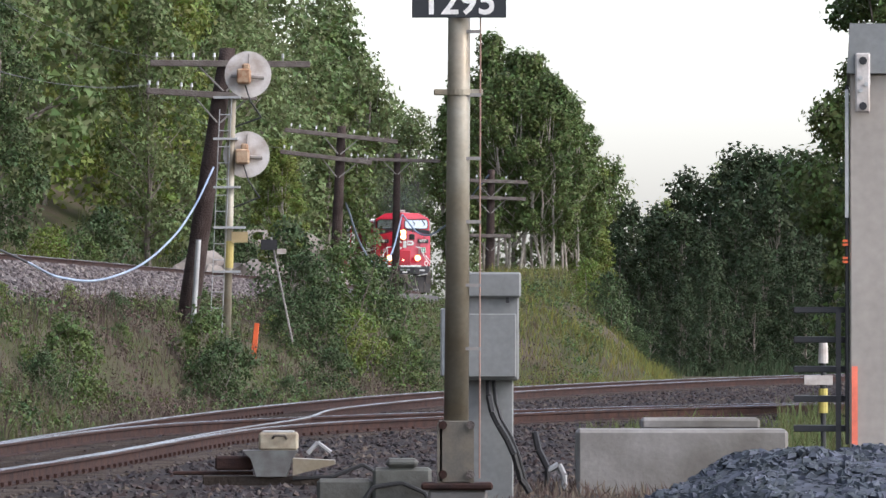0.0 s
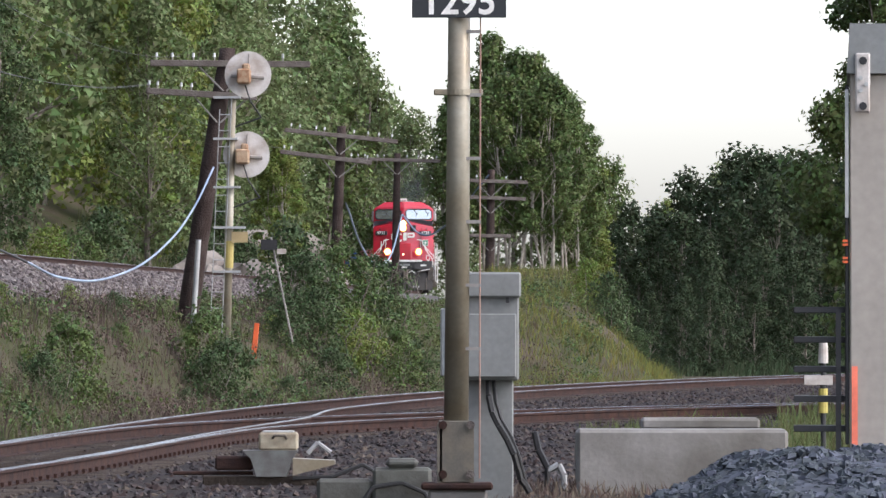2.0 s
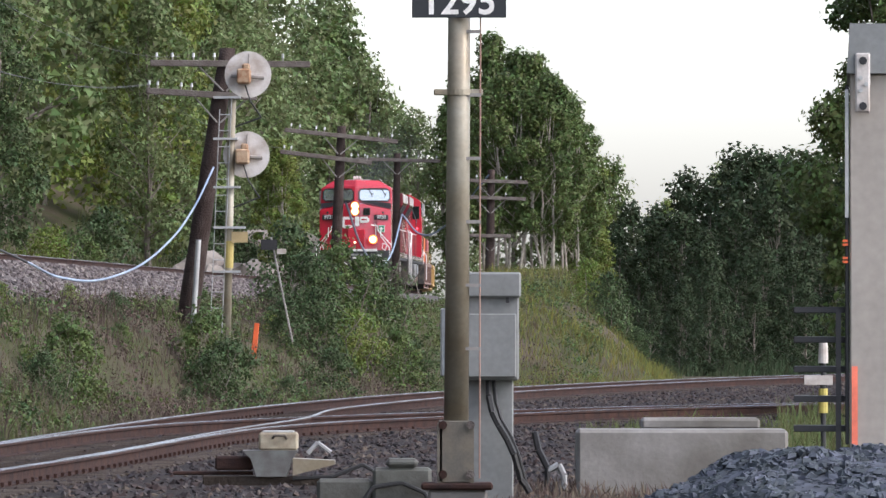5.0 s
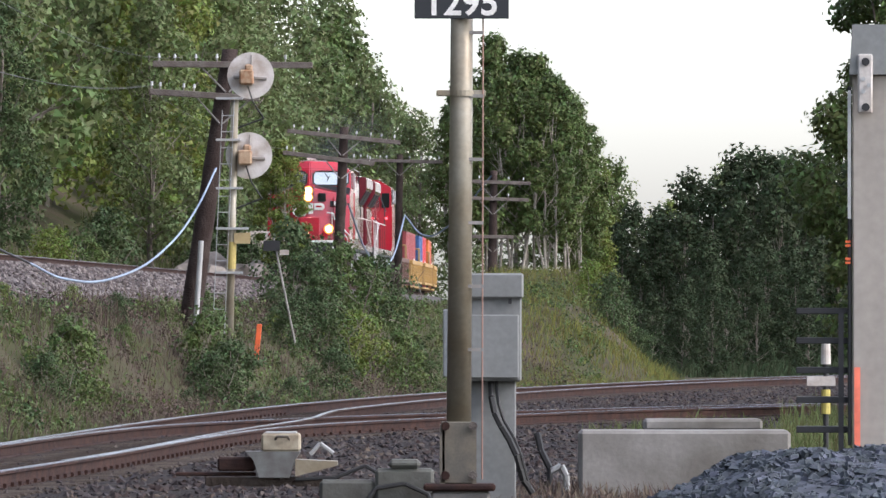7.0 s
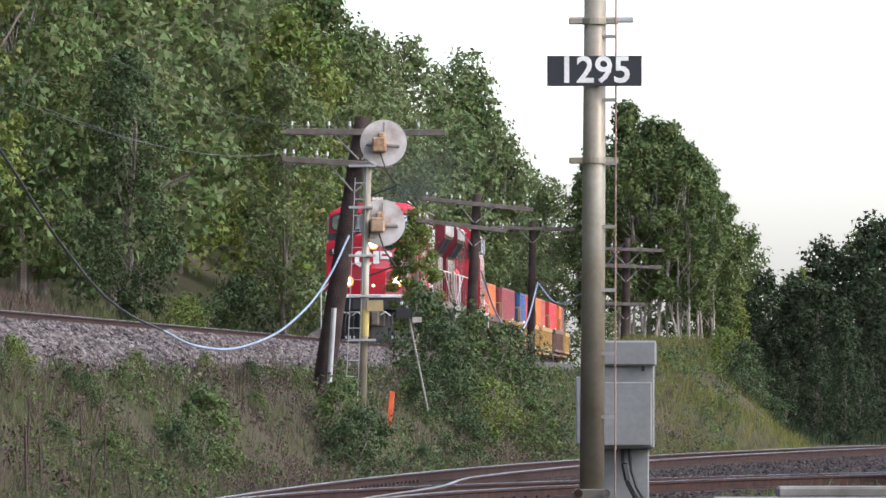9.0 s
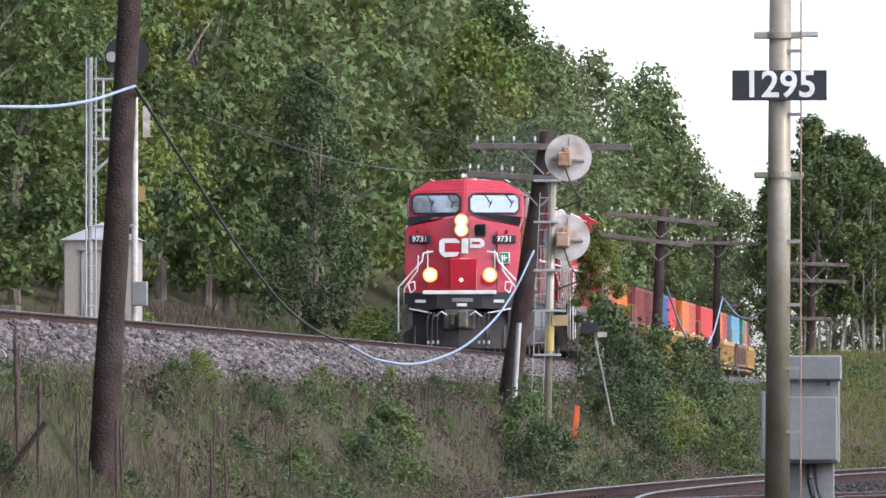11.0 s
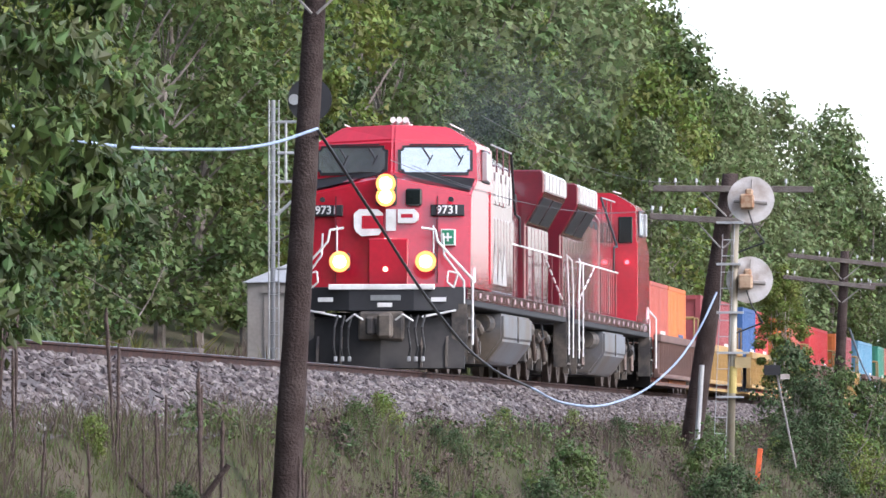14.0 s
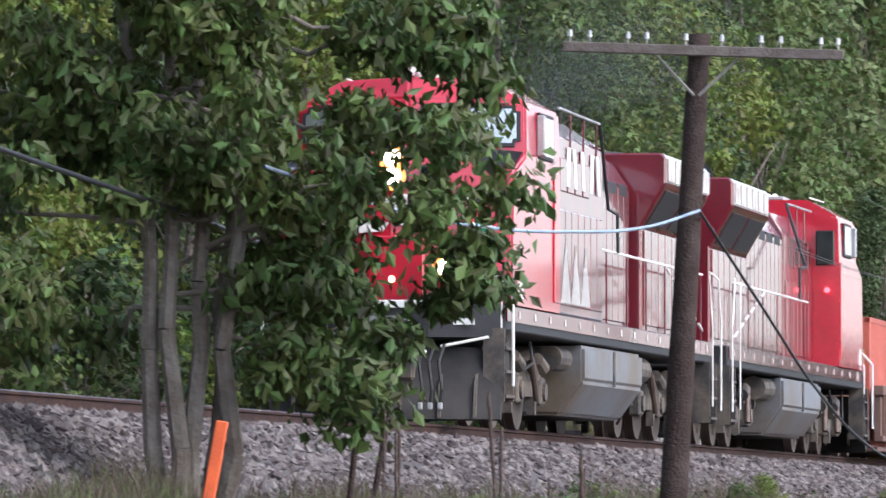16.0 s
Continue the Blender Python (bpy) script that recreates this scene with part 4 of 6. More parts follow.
def sag(a, b, drop, n=9):
    return [tuple(Vector(a).lerp(Vector(b), k / n) + Vector((0, 0, -drop * 4 * (k / n) * (1 - k / n)))) for k in range(n + 1)]


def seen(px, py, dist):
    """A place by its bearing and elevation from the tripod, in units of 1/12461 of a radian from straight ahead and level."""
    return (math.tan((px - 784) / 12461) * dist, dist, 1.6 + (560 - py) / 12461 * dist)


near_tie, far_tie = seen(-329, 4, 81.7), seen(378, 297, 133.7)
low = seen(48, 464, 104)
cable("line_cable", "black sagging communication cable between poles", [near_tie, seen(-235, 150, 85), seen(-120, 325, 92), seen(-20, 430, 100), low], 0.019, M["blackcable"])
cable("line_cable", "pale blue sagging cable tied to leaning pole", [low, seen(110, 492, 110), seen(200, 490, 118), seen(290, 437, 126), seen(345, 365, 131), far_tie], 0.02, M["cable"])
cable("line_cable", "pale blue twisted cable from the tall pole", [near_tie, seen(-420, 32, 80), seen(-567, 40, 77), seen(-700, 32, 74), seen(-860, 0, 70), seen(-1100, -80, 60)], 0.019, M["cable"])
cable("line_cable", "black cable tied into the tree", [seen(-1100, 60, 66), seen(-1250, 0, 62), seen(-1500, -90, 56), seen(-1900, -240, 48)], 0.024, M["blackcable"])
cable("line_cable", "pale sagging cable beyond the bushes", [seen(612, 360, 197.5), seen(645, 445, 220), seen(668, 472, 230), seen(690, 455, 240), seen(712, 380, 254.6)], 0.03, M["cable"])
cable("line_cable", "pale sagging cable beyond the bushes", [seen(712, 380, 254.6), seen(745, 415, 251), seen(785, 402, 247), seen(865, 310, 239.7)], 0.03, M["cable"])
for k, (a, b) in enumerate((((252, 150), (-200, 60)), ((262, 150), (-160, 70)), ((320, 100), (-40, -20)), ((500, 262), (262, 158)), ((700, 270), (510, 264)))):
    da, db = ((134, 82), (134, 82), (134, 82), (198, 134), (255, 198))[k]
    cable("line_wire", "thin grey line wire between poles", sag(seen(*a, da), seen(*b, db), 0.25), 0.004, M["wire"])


def searchlight_signal():
    """A signal mast seen from behind: two round white backgrounds with rusty lamp cases, ladder and platform rails."""
    e = thing("signal_mast", "old railway signal mast with two round white targets", "railway signal")
    part("mast", rod(B(), (0, 0, -0.6), (0.13, 0, 4.75), 0.085, 0.07, 14), M["silver"], e, "yellowed aluminium-painted tube", smooth=True)
    part("mast_band", rod(B(), (0.06, 0, 1.55), (0.075, 0, 2.05), 0.087, 0.087, 14), mat("yellow_band", (0.42, 0.33, 0.10), 0.6), e)
    for z, x in ((5.15, 0.42), (3.66, 0.39)):
        bm = B()
        rod(bm, (x, 0.10, z), (x, 0.13, z), 0.43, 0.43, 32)
        rod(bm, (x, 0.06, z), (x, 0.10, z), 0.435, 0.43, 32)
        disc = part("target", bm, M["white"], e, "round white signal target")
        bm = box(B(), x - 0.2, x + 0.06, -0.32, 0.07, z - 0.18, z + 0.1, 0.03)
        box(bm, x - 0.1, x + 0.04, -0.25, 0.07, z + 0.08, z + 0.2, 0.03)
        case = part("lamp_case", bm, mat("rusty_case", (0.24, 0.12, 0.06), 0.8, col2=(0.40, 0.29, 0.19), scale=8), disc, "rusty brown lamp case")
        bm = bars(B(), [(x - 0.32, 0.04, z - 0.02), (x + 0.3, 0.04, z - 0.06)], 0.035)
        bars(bm, [(x, 0.04, z), (x + 0.02, 0.04, z + 0.38)], 0.012)
        part("bracket", bm, M["brace"], disc)
        bm = bars(B(), [(x - 0.05, -0.05, z - 0.2), (x + 0.05, -0.1, z - 0.5), (x + 0.25, -0.05, z - 0.8), (0.12, 0, z - 1.0)], 0.016)
        part("conduit", bm, M["hose"], disc)
    bm = B()
    bars(bm, [(-0.28, -0.12, 0.3), (-0.10, -0.12, 4.5)], 0.008)
    bars(bm, [(-0.06, -0.12, 0.3), (0.12, -0.12, 4.7)], 0.008)
    for k in range(14):
        z = 0.5 + k * 0.3
        u = z / 4.5 * 0.18
        bars(bm, [(-0.28 + u, -0.12, z), (-0.06 + u, -0.12, z)], 0.008)
    part("ladder", bm, M["galv"], e)
    for z, w in ((4.72, 0.5), (3.95, 0.45), (3.05, 0.5), (2.3, 0.6), (1.48, 0.5)):
        part("platform_bracket", box(B(), -0.22, -0.22 + w, -0.16, 0.1, z - 0.02, z + 0.02), M["galv"], e)
    part("sign_plate", box(B(), 0.12, 0.42, -0.1, -0.06, 2.02, 2.22), mat("tan_plate", (0.42, 0.32, 0.16), 0.7), e)
    return e


put(searchlight_signal(), -4.05, 131, 0.95)


def milepost_mast():
    """The near signal mast: a thick tube on a bolted base, a number sign, ladder rail and bands."""
    e = thing("signal_mast", "tall weathered steel mast with a black number sign", "railway signal")
    part("mast", rod(B(), (0, 0, 0.75), (0.03, 0, 4.9), 0.088, 0.076, 28), M["silver"], e, "dull silver-brown tube", smooth=True)
    bm = B()
    box(bm, -0.125, 0.10, -0.13, -0.09, 0.42, 0.86, 0.008)
    rod(bm, (-0.02, 0, 0.42), (-0.02, 0, 0.86), 0.105, seg=20)
    box(bm, -0.135, -0.10, -0.13, 0.1, 0.42, 0.84)
    box(bm, 0.09, 0.125, -0.13, 0.1, 0.42, 0.84)
    base = part("base_casting", bm, mat("grey_casting", (0.13, 0.12, 0.10), 0.6, 0.3, col2=(0.2, 0.17, 0.13), scale=5), e)
    for x in (-0.095, 0.10):
        for z in (0.48, 0.83):
            part("bolt", rod(B(), (x, -0.18, z), (x, -0.13, z), 0.032, seg=8), M["rail"] if x < 0 else M["arm"], base)
    part("base_plate", box(B(), -0.25, 0.26, -0.22, 0.2, 0.37, 0.42, 0.015), M["rail"], e, "rusty base flange")
    part("footing", box(B(), -0.2, 0.22, -0.18, 0.2, -0.5, 0.37, 0.02), M["concrete"], e)
    for z in (3.19, 4.18):
        bm = rod(B(), (0.02, 0, z - 0.02), (0.02, 0, z + 0.02), 0.098, seg=20)
        box(bm, -0.16, 0.19, -0.05, 0.0, z - 0.022, z + 0.022, 0.006)
        part("clamp", bm, M["silver"], e)
    bm = box(B(), -0.16, 0.30, -0.04, 0.0, 4.17, 4.21, 0.008)
    part("cross_bracket", bm, M["galv"], e)
    sg = part("number_sign", box(B(), -0.315, 0.355, -0.13, -0.112, 3.715, 3.93, 0.003), mat("black_enamel", (0.012, 0.014, 0.018), 0.35), e, "black sign with white numerals 1295")
    lettering("1295", 0.262, sg, pose(0.02, -0.132, 3.822, 90, 0, 0), M["sill"])
    bm = bars(B(), [(0.165, -0.05, 0.45), (0.175, -0.05, 5.0)], 0.006)
    part("ladder_rail", bm, mat("worn_red_rod", (0.36, 0.22, 0.17), 0.7), e)
    for k in range(11):
        z = 1.37 + k * 0.45
        part("rung", box(B(), 0.05, 0.175, -0.06, -0.035, z - 0.012, z + 0.012), M["brace"], e)
    return e


put(milepost_mast(), 0.094, 50.0, 0.0)


def signal_case():
    """The grey equipment case on its post behind the mast."""
    e = thing("equipment_case", "grey steel signal equipment case on a post", "equipment cabinet")
    part("body", box(B(), -0.26, 0.26, -0.2, 0.2, 1.12, 1.92, 0.012), M["grey"], e)
    part("door", box(B(), -0.235, 0.24, -0.235, -0.2, 1.14, 1.62, 0.01), M["grey"], e)
    part("lid", box(B(), -0.27, 0.275, -0.25, 0.22, 1.74, 1.93, 0.015), M["grey"], e)
    part("side_panel", box(B(), -0.33, -0.262, -0.15, 0.15, 1.15, 1.66, 0.01), M["galv"], e)
    part("support_post", box(B(), -0.28, 0.22, -0.05, 0.2, 0.1, 1.12, 0.01), M["grey"], e)
    part("latch", box(B(), 0.16, 0.185, -0.262, -0.235, 1.7, 1.74), M["black"], e)
    bm = bars(B(), [(0.03, -0.1, 1.12), (0.035, -0.18, 1.0), (0.06, -0.21, 0.88), (0.11, -0.22, 0.78), (0.17, -0.22, 0.68), (0.22, -0.22, 0.57), (0.25, -0.2, 0.46), (0.27, -0.18, 0.38), (0.31, -0.16, 0.33), (0.34, -0.15, 0.28)], 0.026)
    thin = bars(B(), [(0.07, -0.1, 1.12), (0.09, -0.16, 0.95), (0.13, -0.19, 0.82), (0.2, -0.2, 0.7), (0.26, -0.19, 0.55), (0.3, -0.17, 0.4), (0.33, -0.15, 0.3)], 0.014)
    part("thin_conduit", thin, M["hose"], e, "thin black bent conduit")
    part("conduit", bm, M["hose"], e, "black bent conduit")
    return e


put(signal_case(), 0.31, 53.0, 0.0)


def switch_machine():
    """The turnout's electric switch machine with its motor box and rods."""
    e = thing("switch_machine", "grey railway switch machine beside the turnout rails", "switch machine")
    part("motor_box", box(B(), -0.04, 0.35, -0.2, 0.2, 0.28, 0.46, 0.02), mat("worn_cream", (0.34, 0.30, 0.22), 0.7, col2=(0.2, 0.16, 0.11), scale=7), e, "worn cream-painted motor box")
    part("lid", box(B(), 0.0, 0.31, -0.16, 0.16, 0.46, 0.475, 0.005), M["galv"], e)
    part("handle", bars(B(), [(0.1, -0.2, 0.4), (0.12, -0.25, 0.43), (0.22, -0.25, 0.43), (0.24, -0.2, 0.4)], 0.012), M["frame"], e)
    bm = prism(B(), [(-0.2, 0.28), (0.35, 0.28), (0.30, 0.20), (0.24, 0.02), (-0.06, 0.02), (-0.12, 0.20)], 'y', -0.25, 0.25)
    part("gear_case", bm, mat("cast_iron", (0.13, 0.135, 0.13), 0.7, col2=(0.08, 0.075, 0.07), scale=6), e, "grey cast gear case")
    part("crank_box", box(B(), -0.48, -0.1, -0.1, 0.3, 0.08, 0.22, 0.02), M["rail"], e)
    bm = prism(B(), [(0.30, 0.03), (0.72, 0.14), (0.72, 0.18), (0.30, 0.20)], 'y', -0.2, 0.2)
    part("rod_cover", bm, M["silver"], e)
    part("connector", bars(B(), [(0.45, -0.2, 0.25), (0.55, -0.2, 0.36), (0.68, -0.2, 0.26)], 0.022), M["galv"], e)
    part("base_tie", box(B(), -0.6, 0.75, -0.15, 0.15, -0.1, 0.02, 0.01), M["tie"], e)
    part("throw_rod", bars(B(), [(-0.9, 0.0, 0.05), (-0.1, 0.0, 0.05)], 0.02), M["rail"], e)
    part("cable", bars(B(), [(0.3, -0.2, 0.0), (0.7, -0.22, 0.02), (1.0, -0.2, 0.14), (1.15, -0.2, 0.05)], 0.02), M["hose"], e)
    return e


put(switch_machine(), -1.80, 70.5, -0.02)


M["olive"] = mat("weathered_grey_green_iron", (0.085, 0.088, 0.075), 0.75, col2=(0.05, 0.047, 0.04), scale=5, bump=0.15)


def junction_box():
    e = thing("junction_box", "low grey cable junction box in the gravel", "junction box")
    part("body", box(B(), -0.26, 0.26, -0.15, 0.15, -0.1, 0.27, 0.03), M["olive"], e)
    part("lid", box(B(), -0.14, 0.14, -0.17, 0.17, 0.27, 0.35, 0.03), M["olive"], e)
    part("side_trough", box(B(), -0.75, -0.262, -0.12, 0.1, -0.1, 0.17, 0.03), M["olive"], e)
    part("conduit", bars(B(), [(-0.4, -0.2, -0.1), (-0.25, -0.2, 0.1), (0, -0.2, 0.14), (0.2, -0.2, 0.05), (0.3, -0.2, -0.12)], 0.02), M["hose"], e)
    return e


put(junction_box(), -0.36, 62, 0.0)


def vent_pipe():
    e = thing("bent_pipe", "bent dark pipe standing in the gravel", "pipe")
    part("pipe", bars(B(), [(0, 0, -0.2), (0, 0, 0.28), (-0.07, 0, 0.42), (-0.1, 0, 0.56)], 0.028), M["black"], e)
    part("branch", bars(B(), [(0, 0, 0.25), (0.09, 0, 0.3), (0.13, 0, 0.22), (0.14, 0, -0.05)], 0.026), M["galv"], e)
    return e


put(vent_pipe(), 0.83, 56, 0.12)
bm = box(B(), -0.82, 0.82, -0.35, 0.35, 0, 0.52, 0.025)
blk = tagged(part("concrete_block", bm, M["concrete"]), "weathered low concrete foundation block", "concrete block")
put(blk, 1.86, 55, 0.2)
bm = box(B(), -0.47, 0.47, -0.25, 0.25, 0, 0.09, 0.02)
put(tagged(part("concrete_slab", bm, M["concrete"]), "pale concrete slab lying behind foundation block", "concrete block"), 2.05, 56.2, 0.70)


def bungalow():
    """A beige steel signal bungalow seen end on, with hinge plate, roof edge and black cable steps."""
    e = thing("signal_bungalow", "beige steel signal bungalow on a gravel heap", "equipment house")
    part("wall", box(B(), 0.0, 2.4, 0.0, 2.0, 0.0, 2.42, 0.01), M["beige"], e)
    part("roof", prism(B(), [(-0.02, 2.42), (2.42, 2.42), (2.42, 2.72), (0.0, 2.74)], 'y', -0.06, 2.06), M["grey"], e, "grey sheet-metal roof edge")
    hp = part("lifting_bracket", box(B(), 0.035, 0.13, -0.09, -0.05, 2.17, 2.55, 0.01), M["white"], e, "pale bolted lifting plate")
    for z in (2.21, 2.5):
        part("hole", rod(B(), (0.085, -0.1, z), (0.085, -0.085, z), 0.026, seg=10), M["black"], hp)
    for z, x in ((2.31, 0.07), (2.35, 0.105), (2.39, 0.07)):
        part("bolt", rod(B(), (x, -0.105, z), (x, -0.09, z), 0.014, seg=8), M["galv"], hp)
    part("corner_post", box(B(), -0.03, -0.004, 0.02, 0.2, 0.05, 2.35, 0.006), M["black"], e)
    part("reflective_strip", box(B(), 0.012, 0.05, -0.012, -0.004, 0.0, 0.55), mat("orange_red_strip", (0.85, 0.20, 0.12), 0.4), e)
    part("corner_trim", box(B(), -0.03, -0.008, -0.02, 0.02, 1.5, 2.32), M["galv"], e)
    for z in (1.21, 1.235, 1.32, 1.345):
        part("reflector", box(B(), -0.045, -0.012, -0.006, 0.018, z, z + 0.015), M["orange"], e, "small amber reflector")
    for k in range(5):
        z = 0.13 + k * 0.19
        part("cable_step", box(B(), -0.36, -0.03, 0.1, 0.4, z, z + 0.04, 0.004), M["black"], e)
    part("step_stile", box(B(), -0.09, -0.056, 0.05, 0.3, 0.0, 0.9), M["black"], e)
    return e


put(bungalow(), 2.60, 45, 0.73, -3.3)


def dwarf_signal():
    e = thing("marker_post", "white and yellow marker post beyond the bungalow", "marker post")
    part("post", rod(B(), (0, 0, -0.3), (0, 0, 0.75), 0.03, seg=10), M["black"], e)
    part("yellow_band", rod(B(), (0, 0, 0.22), (0, 0, 0.48), 0.05, seg=10), mat("yellow_paint", (0.45, 0.37, 0.09), 0.6), e, "yellow band")
    part("head", rod(B(), (0, 0, 0.75), (0, 0, 1.0), 0.055, 0.045, 12), M["white"], e)
    part("arm", box(B(), -0.2, 0.1, -0.03, 0.03, 0.52, 0.62), M["white"], e)
    return e


put(dwarf_signal(), 4.05, 75, 0.35)


def instrument_hut():
    e = thing("instrument_hut", "beige metal instrument hut with a pyramid roof", "equipment house")
    part("wall", box(B(), -0.85, 0.85, -0.85, 0.85, 0, 2.75, 0.02), M["beige"], e)
    part("door", box(B(), -0.45, 0.42, -0.885, -0.85, 0.1, 2.5, 0.012), M["beige"], e)
    part("door_hood", box(B(), -0.5, 0.47, -0.95, -0.85, 2.51, 2.57), M["beige"], e)
    bm = B()
    a = [bm.verts.new(p) for p in ((-0.95, -0.95, 2.75), (0.95, -0.95, 2.75), (0.95, 0.95, 2.75), (-0.95, 0.95, 2.75))]
    top = bm.verts.new((0, 0, 3.2))
    bm.faces.new(a[::-1])
    for i in range(4):
        bm.faces.new((a[i], a[(i + 1) % 4], top))
    part("roof", bm, M["galv"], e, "pale metal pyramid roof")
    part("handle", box(B(), -0.42, -0.36, -0.91, -0.885, 0.85, 1.1), M["galv"], e)
    return e


put(instrument_hut(), -15.6, 166, 2.6)


def track_signal():
    """The upper line's signal: lattice post with ladder, cage and black round target."""
    e = thing("signal_mast", "pale metal signal mast with ladder cage and black target", "railway signal")
    bm = rod(B(), (0, 0, -0.5), (0, 0, 6.1), 0.055, seg=10)
    part("mast", bm, M["galv"], e)
    part("ladder", bars(bars(B(), [(0.14, -0.1, 0), (0.14, -0.1, 6.1)], 0.02), [(-0.08, -0.1, 0), (-0.08, -0.1, 6.1)], 0.02), M["galv"], e)
    for k in range(20):
        part("rung", bars(B(), [(-0.08, -0.1, 0.2 + k * 0.3), (0.14, -0.1, 0.2 + k * 0.3)], 0.012), M["galv"], e)
    for a, b in (((0.1, 5.6), (1.0, 5.6)), ((0.1, 4.9), (1.0, 4.9)), ((0.1, 4.25), (1.0, 4.25)), ((0.3, 5.6), (0.3, 4.25)), ((0.1, 3.5), (0.9, 4.25)), ((0.1, 2.3), (1.0, 2.3))):
        part("cage_bar", bars(B(), [(a[0], -0.1, a[1]), (b[0], -0.1, b[1])], 0.035), M["galv"], e)
    part("target", rod(B(), (0.85, -0.2, 6.1), (0.85, -0.16, 6.1), 0.5, seg=28), M["black"], e, "black round target")
    part("lens_hood", rod(B(), (0.5, -0.3, 6.1), (0.5, -0.2, 6.1), 0.12, seg=14), M["galv"], e)
    part("front_post", rod(B(), (0.98, 0.3, -0.5), (0.98, 0.3, 5.2), 0.075, seg=12), M["white"], e)
    part("plate", box(B(), 1.2, 1.36, -0.1, -0.06, 4.3, 5.0), M["white"], e)
    part("yellow_tag", box(B(), 1.1, 1.25, -0.1, -0.06, 2.85, 3.2), M["tan_car"], e)
    part("relay_box", box(B(), 0.95, 1.3, -0.2, 0.1, 0.5, 1.05, 0.02), M["grey"], e)
    return e


put(track_signal(), -15.15, 158, 3.2)
# stakes, fallen timbers and the broken crossing post
for x, y, h, lean in ((-3.72, 138, 0.72, 6), (-9.35, 58, 0.95, 10)):
    bm = box(B(), -0.05, 0.05, -0.03, 0.03, -0.2, h, 0.008)
    o = tagged(part("marker_stake", bm, M["orange"]), "bright orange leaning marker stake in grass", "stake", "orange stakes")
    o.matrix_basis = pose(x, y, float(ground(x, y)), 0, lean, 0)
e = thing("guard_post", "fallen white marker post with black blades", "marker post")
part("post", bars(B(), [(0, 0, -0.3), (-0.42, 0, 1.75)], 0.02), M["brace"], e)
part("blade", box(B(), -0.62, -0.3, -0.05, 0.0, 1.5, 1.7), M["black"], e)
part("tag", box(B(), -0.3, -0.12, -0.06, -0.02, 1.42, 1.52), M["white"], e)
put(e, -2.95, 138, 1.4)
bm = rod(B(), (0, 0, -0.3), (0.12, 0, 1.6), 0.05, seg=10)
put(tagged(part("guy_guard", bm, M["galv"]), "white plastic pipe leaning on wooden pole", "pipe"), -4.75, 133.4, 1.45)


def dead_stalk():
    """A dry mullein stalk with a knobbly seed spike."""
    e = thing("dead_stalk", "dry dark brown mullein stalk in the grass", "weed stalk", "dead stalks in the grass")
    r = np.random.default_rng(3)
    bm = B()
    zs = np.linspace(-0.1, 1.0, 15)
    tube(bm, [(r.normal() * 0.003, r.normal() * 0.003, z) for z in zs], [0.007 + 0.006 * (z > 0.45) * (z < 0.97) + 0.002 * (k % 2) for k, z in enumerate(zs)])
    part("stem", bm, M["stalk"], e)
    return e


M["stalk"] = mat("dead_stalk", (0.075, 0.05, 0.04), 0.9, col2=(0.045, 0.03, 0.026), scale=8, bump=0.5)
proto = dead_stalk()
STALKS = [(-10.0, 74, 1.0, 2), (-8.75, 74, 1.2, 1), (-8.45, 76, 0.95, -1), (-8.3, 74, 1.1, 2), (-8.35, 73, 0.8, 0), (-7.95, 75, 1.6, 3), (-7.75, 75, 1.2, 2), (-7.4, 76, 1.0, -2), (-7.2, 75, 0.7, 1), (-7.0, 76, 1.2, 0), (-8.6, 73, 0.7, 0), (-6.4, 84, 0.9, 2), (-6.9, 88, 1.0, -3), (-7.3, 80, 0.8, 4), (-6.2, 92, 0.9, 1), (-6.7, 95, 0.8, -2), (-9.3, 70, 1.2, 2), (-9.6, 71, 1.0, -3), (-8.9, 75, 1.4, 3), (-8.2, 77, 1.3, -2), (-7.85, 76, 1.1, 4), (-7.1, 78, 1.0, -3), (-6.6, 79, 0.9, 3), (-6.35, 81, 1.1, -2), (-9.05, 68, 1.1, 1), (-8.55, 66, 0.9, -4), (-8.15, 67, 1.0, 3), (-7.7, 69, 0.8, -2), (-6.0, 86, 0.8, 5)]
for k, (x, y, s, lean) in enumerate(STALKS):
    o = proto if k == 0 else copy_thing(proto, pose(0, 0, 0))
    o.matrix_basis = pose(x, y, float(ground(x, y)), 0, lean, k * 50)
    o.scale = (s * 1.1, s * 1.1, s * 1.15)
for k, (x, y, h, lean) in enumerate(((-9.85, 72, 1.35, 10), (-10.6, 66, 1.3, 5), (-7.9, 74.5, 1.15, -45), (-8.14, 74, 0.98, 36), (-6.25, 74, 0.55, 64), (-9.1, 64.5, 1.25, 6))):
    bm = rod(B(), (0, 0, -0.3), (0, 0, h), 0.036, 0.03, 8)
    o = tagged(part("fence_stake", bm, M["pole"]), "dark leaning broken fence stake in tall grass" if abs(lean) > 20 else "dark thin wooden fence stake in tall grass", "stake", "old fence stakes")
    o.matrix_basis = pose(x, y, float(ground(x, y)), 0, lean, 0)
e = thing("timber_platform", "small weathered timber platform beside the rails", "platform")
part("deck", box(B(), -0.5, 0.5, -0.4, 0.4, 0.4, 0.5, 0.01), M["arm"], e)
part("support", box(B(), -0.4, 0.3, -0.3, 0.3, -0.1, 0.4, 0.01), M["tie"], e)
put(e, -14.4, 131, 2.85)


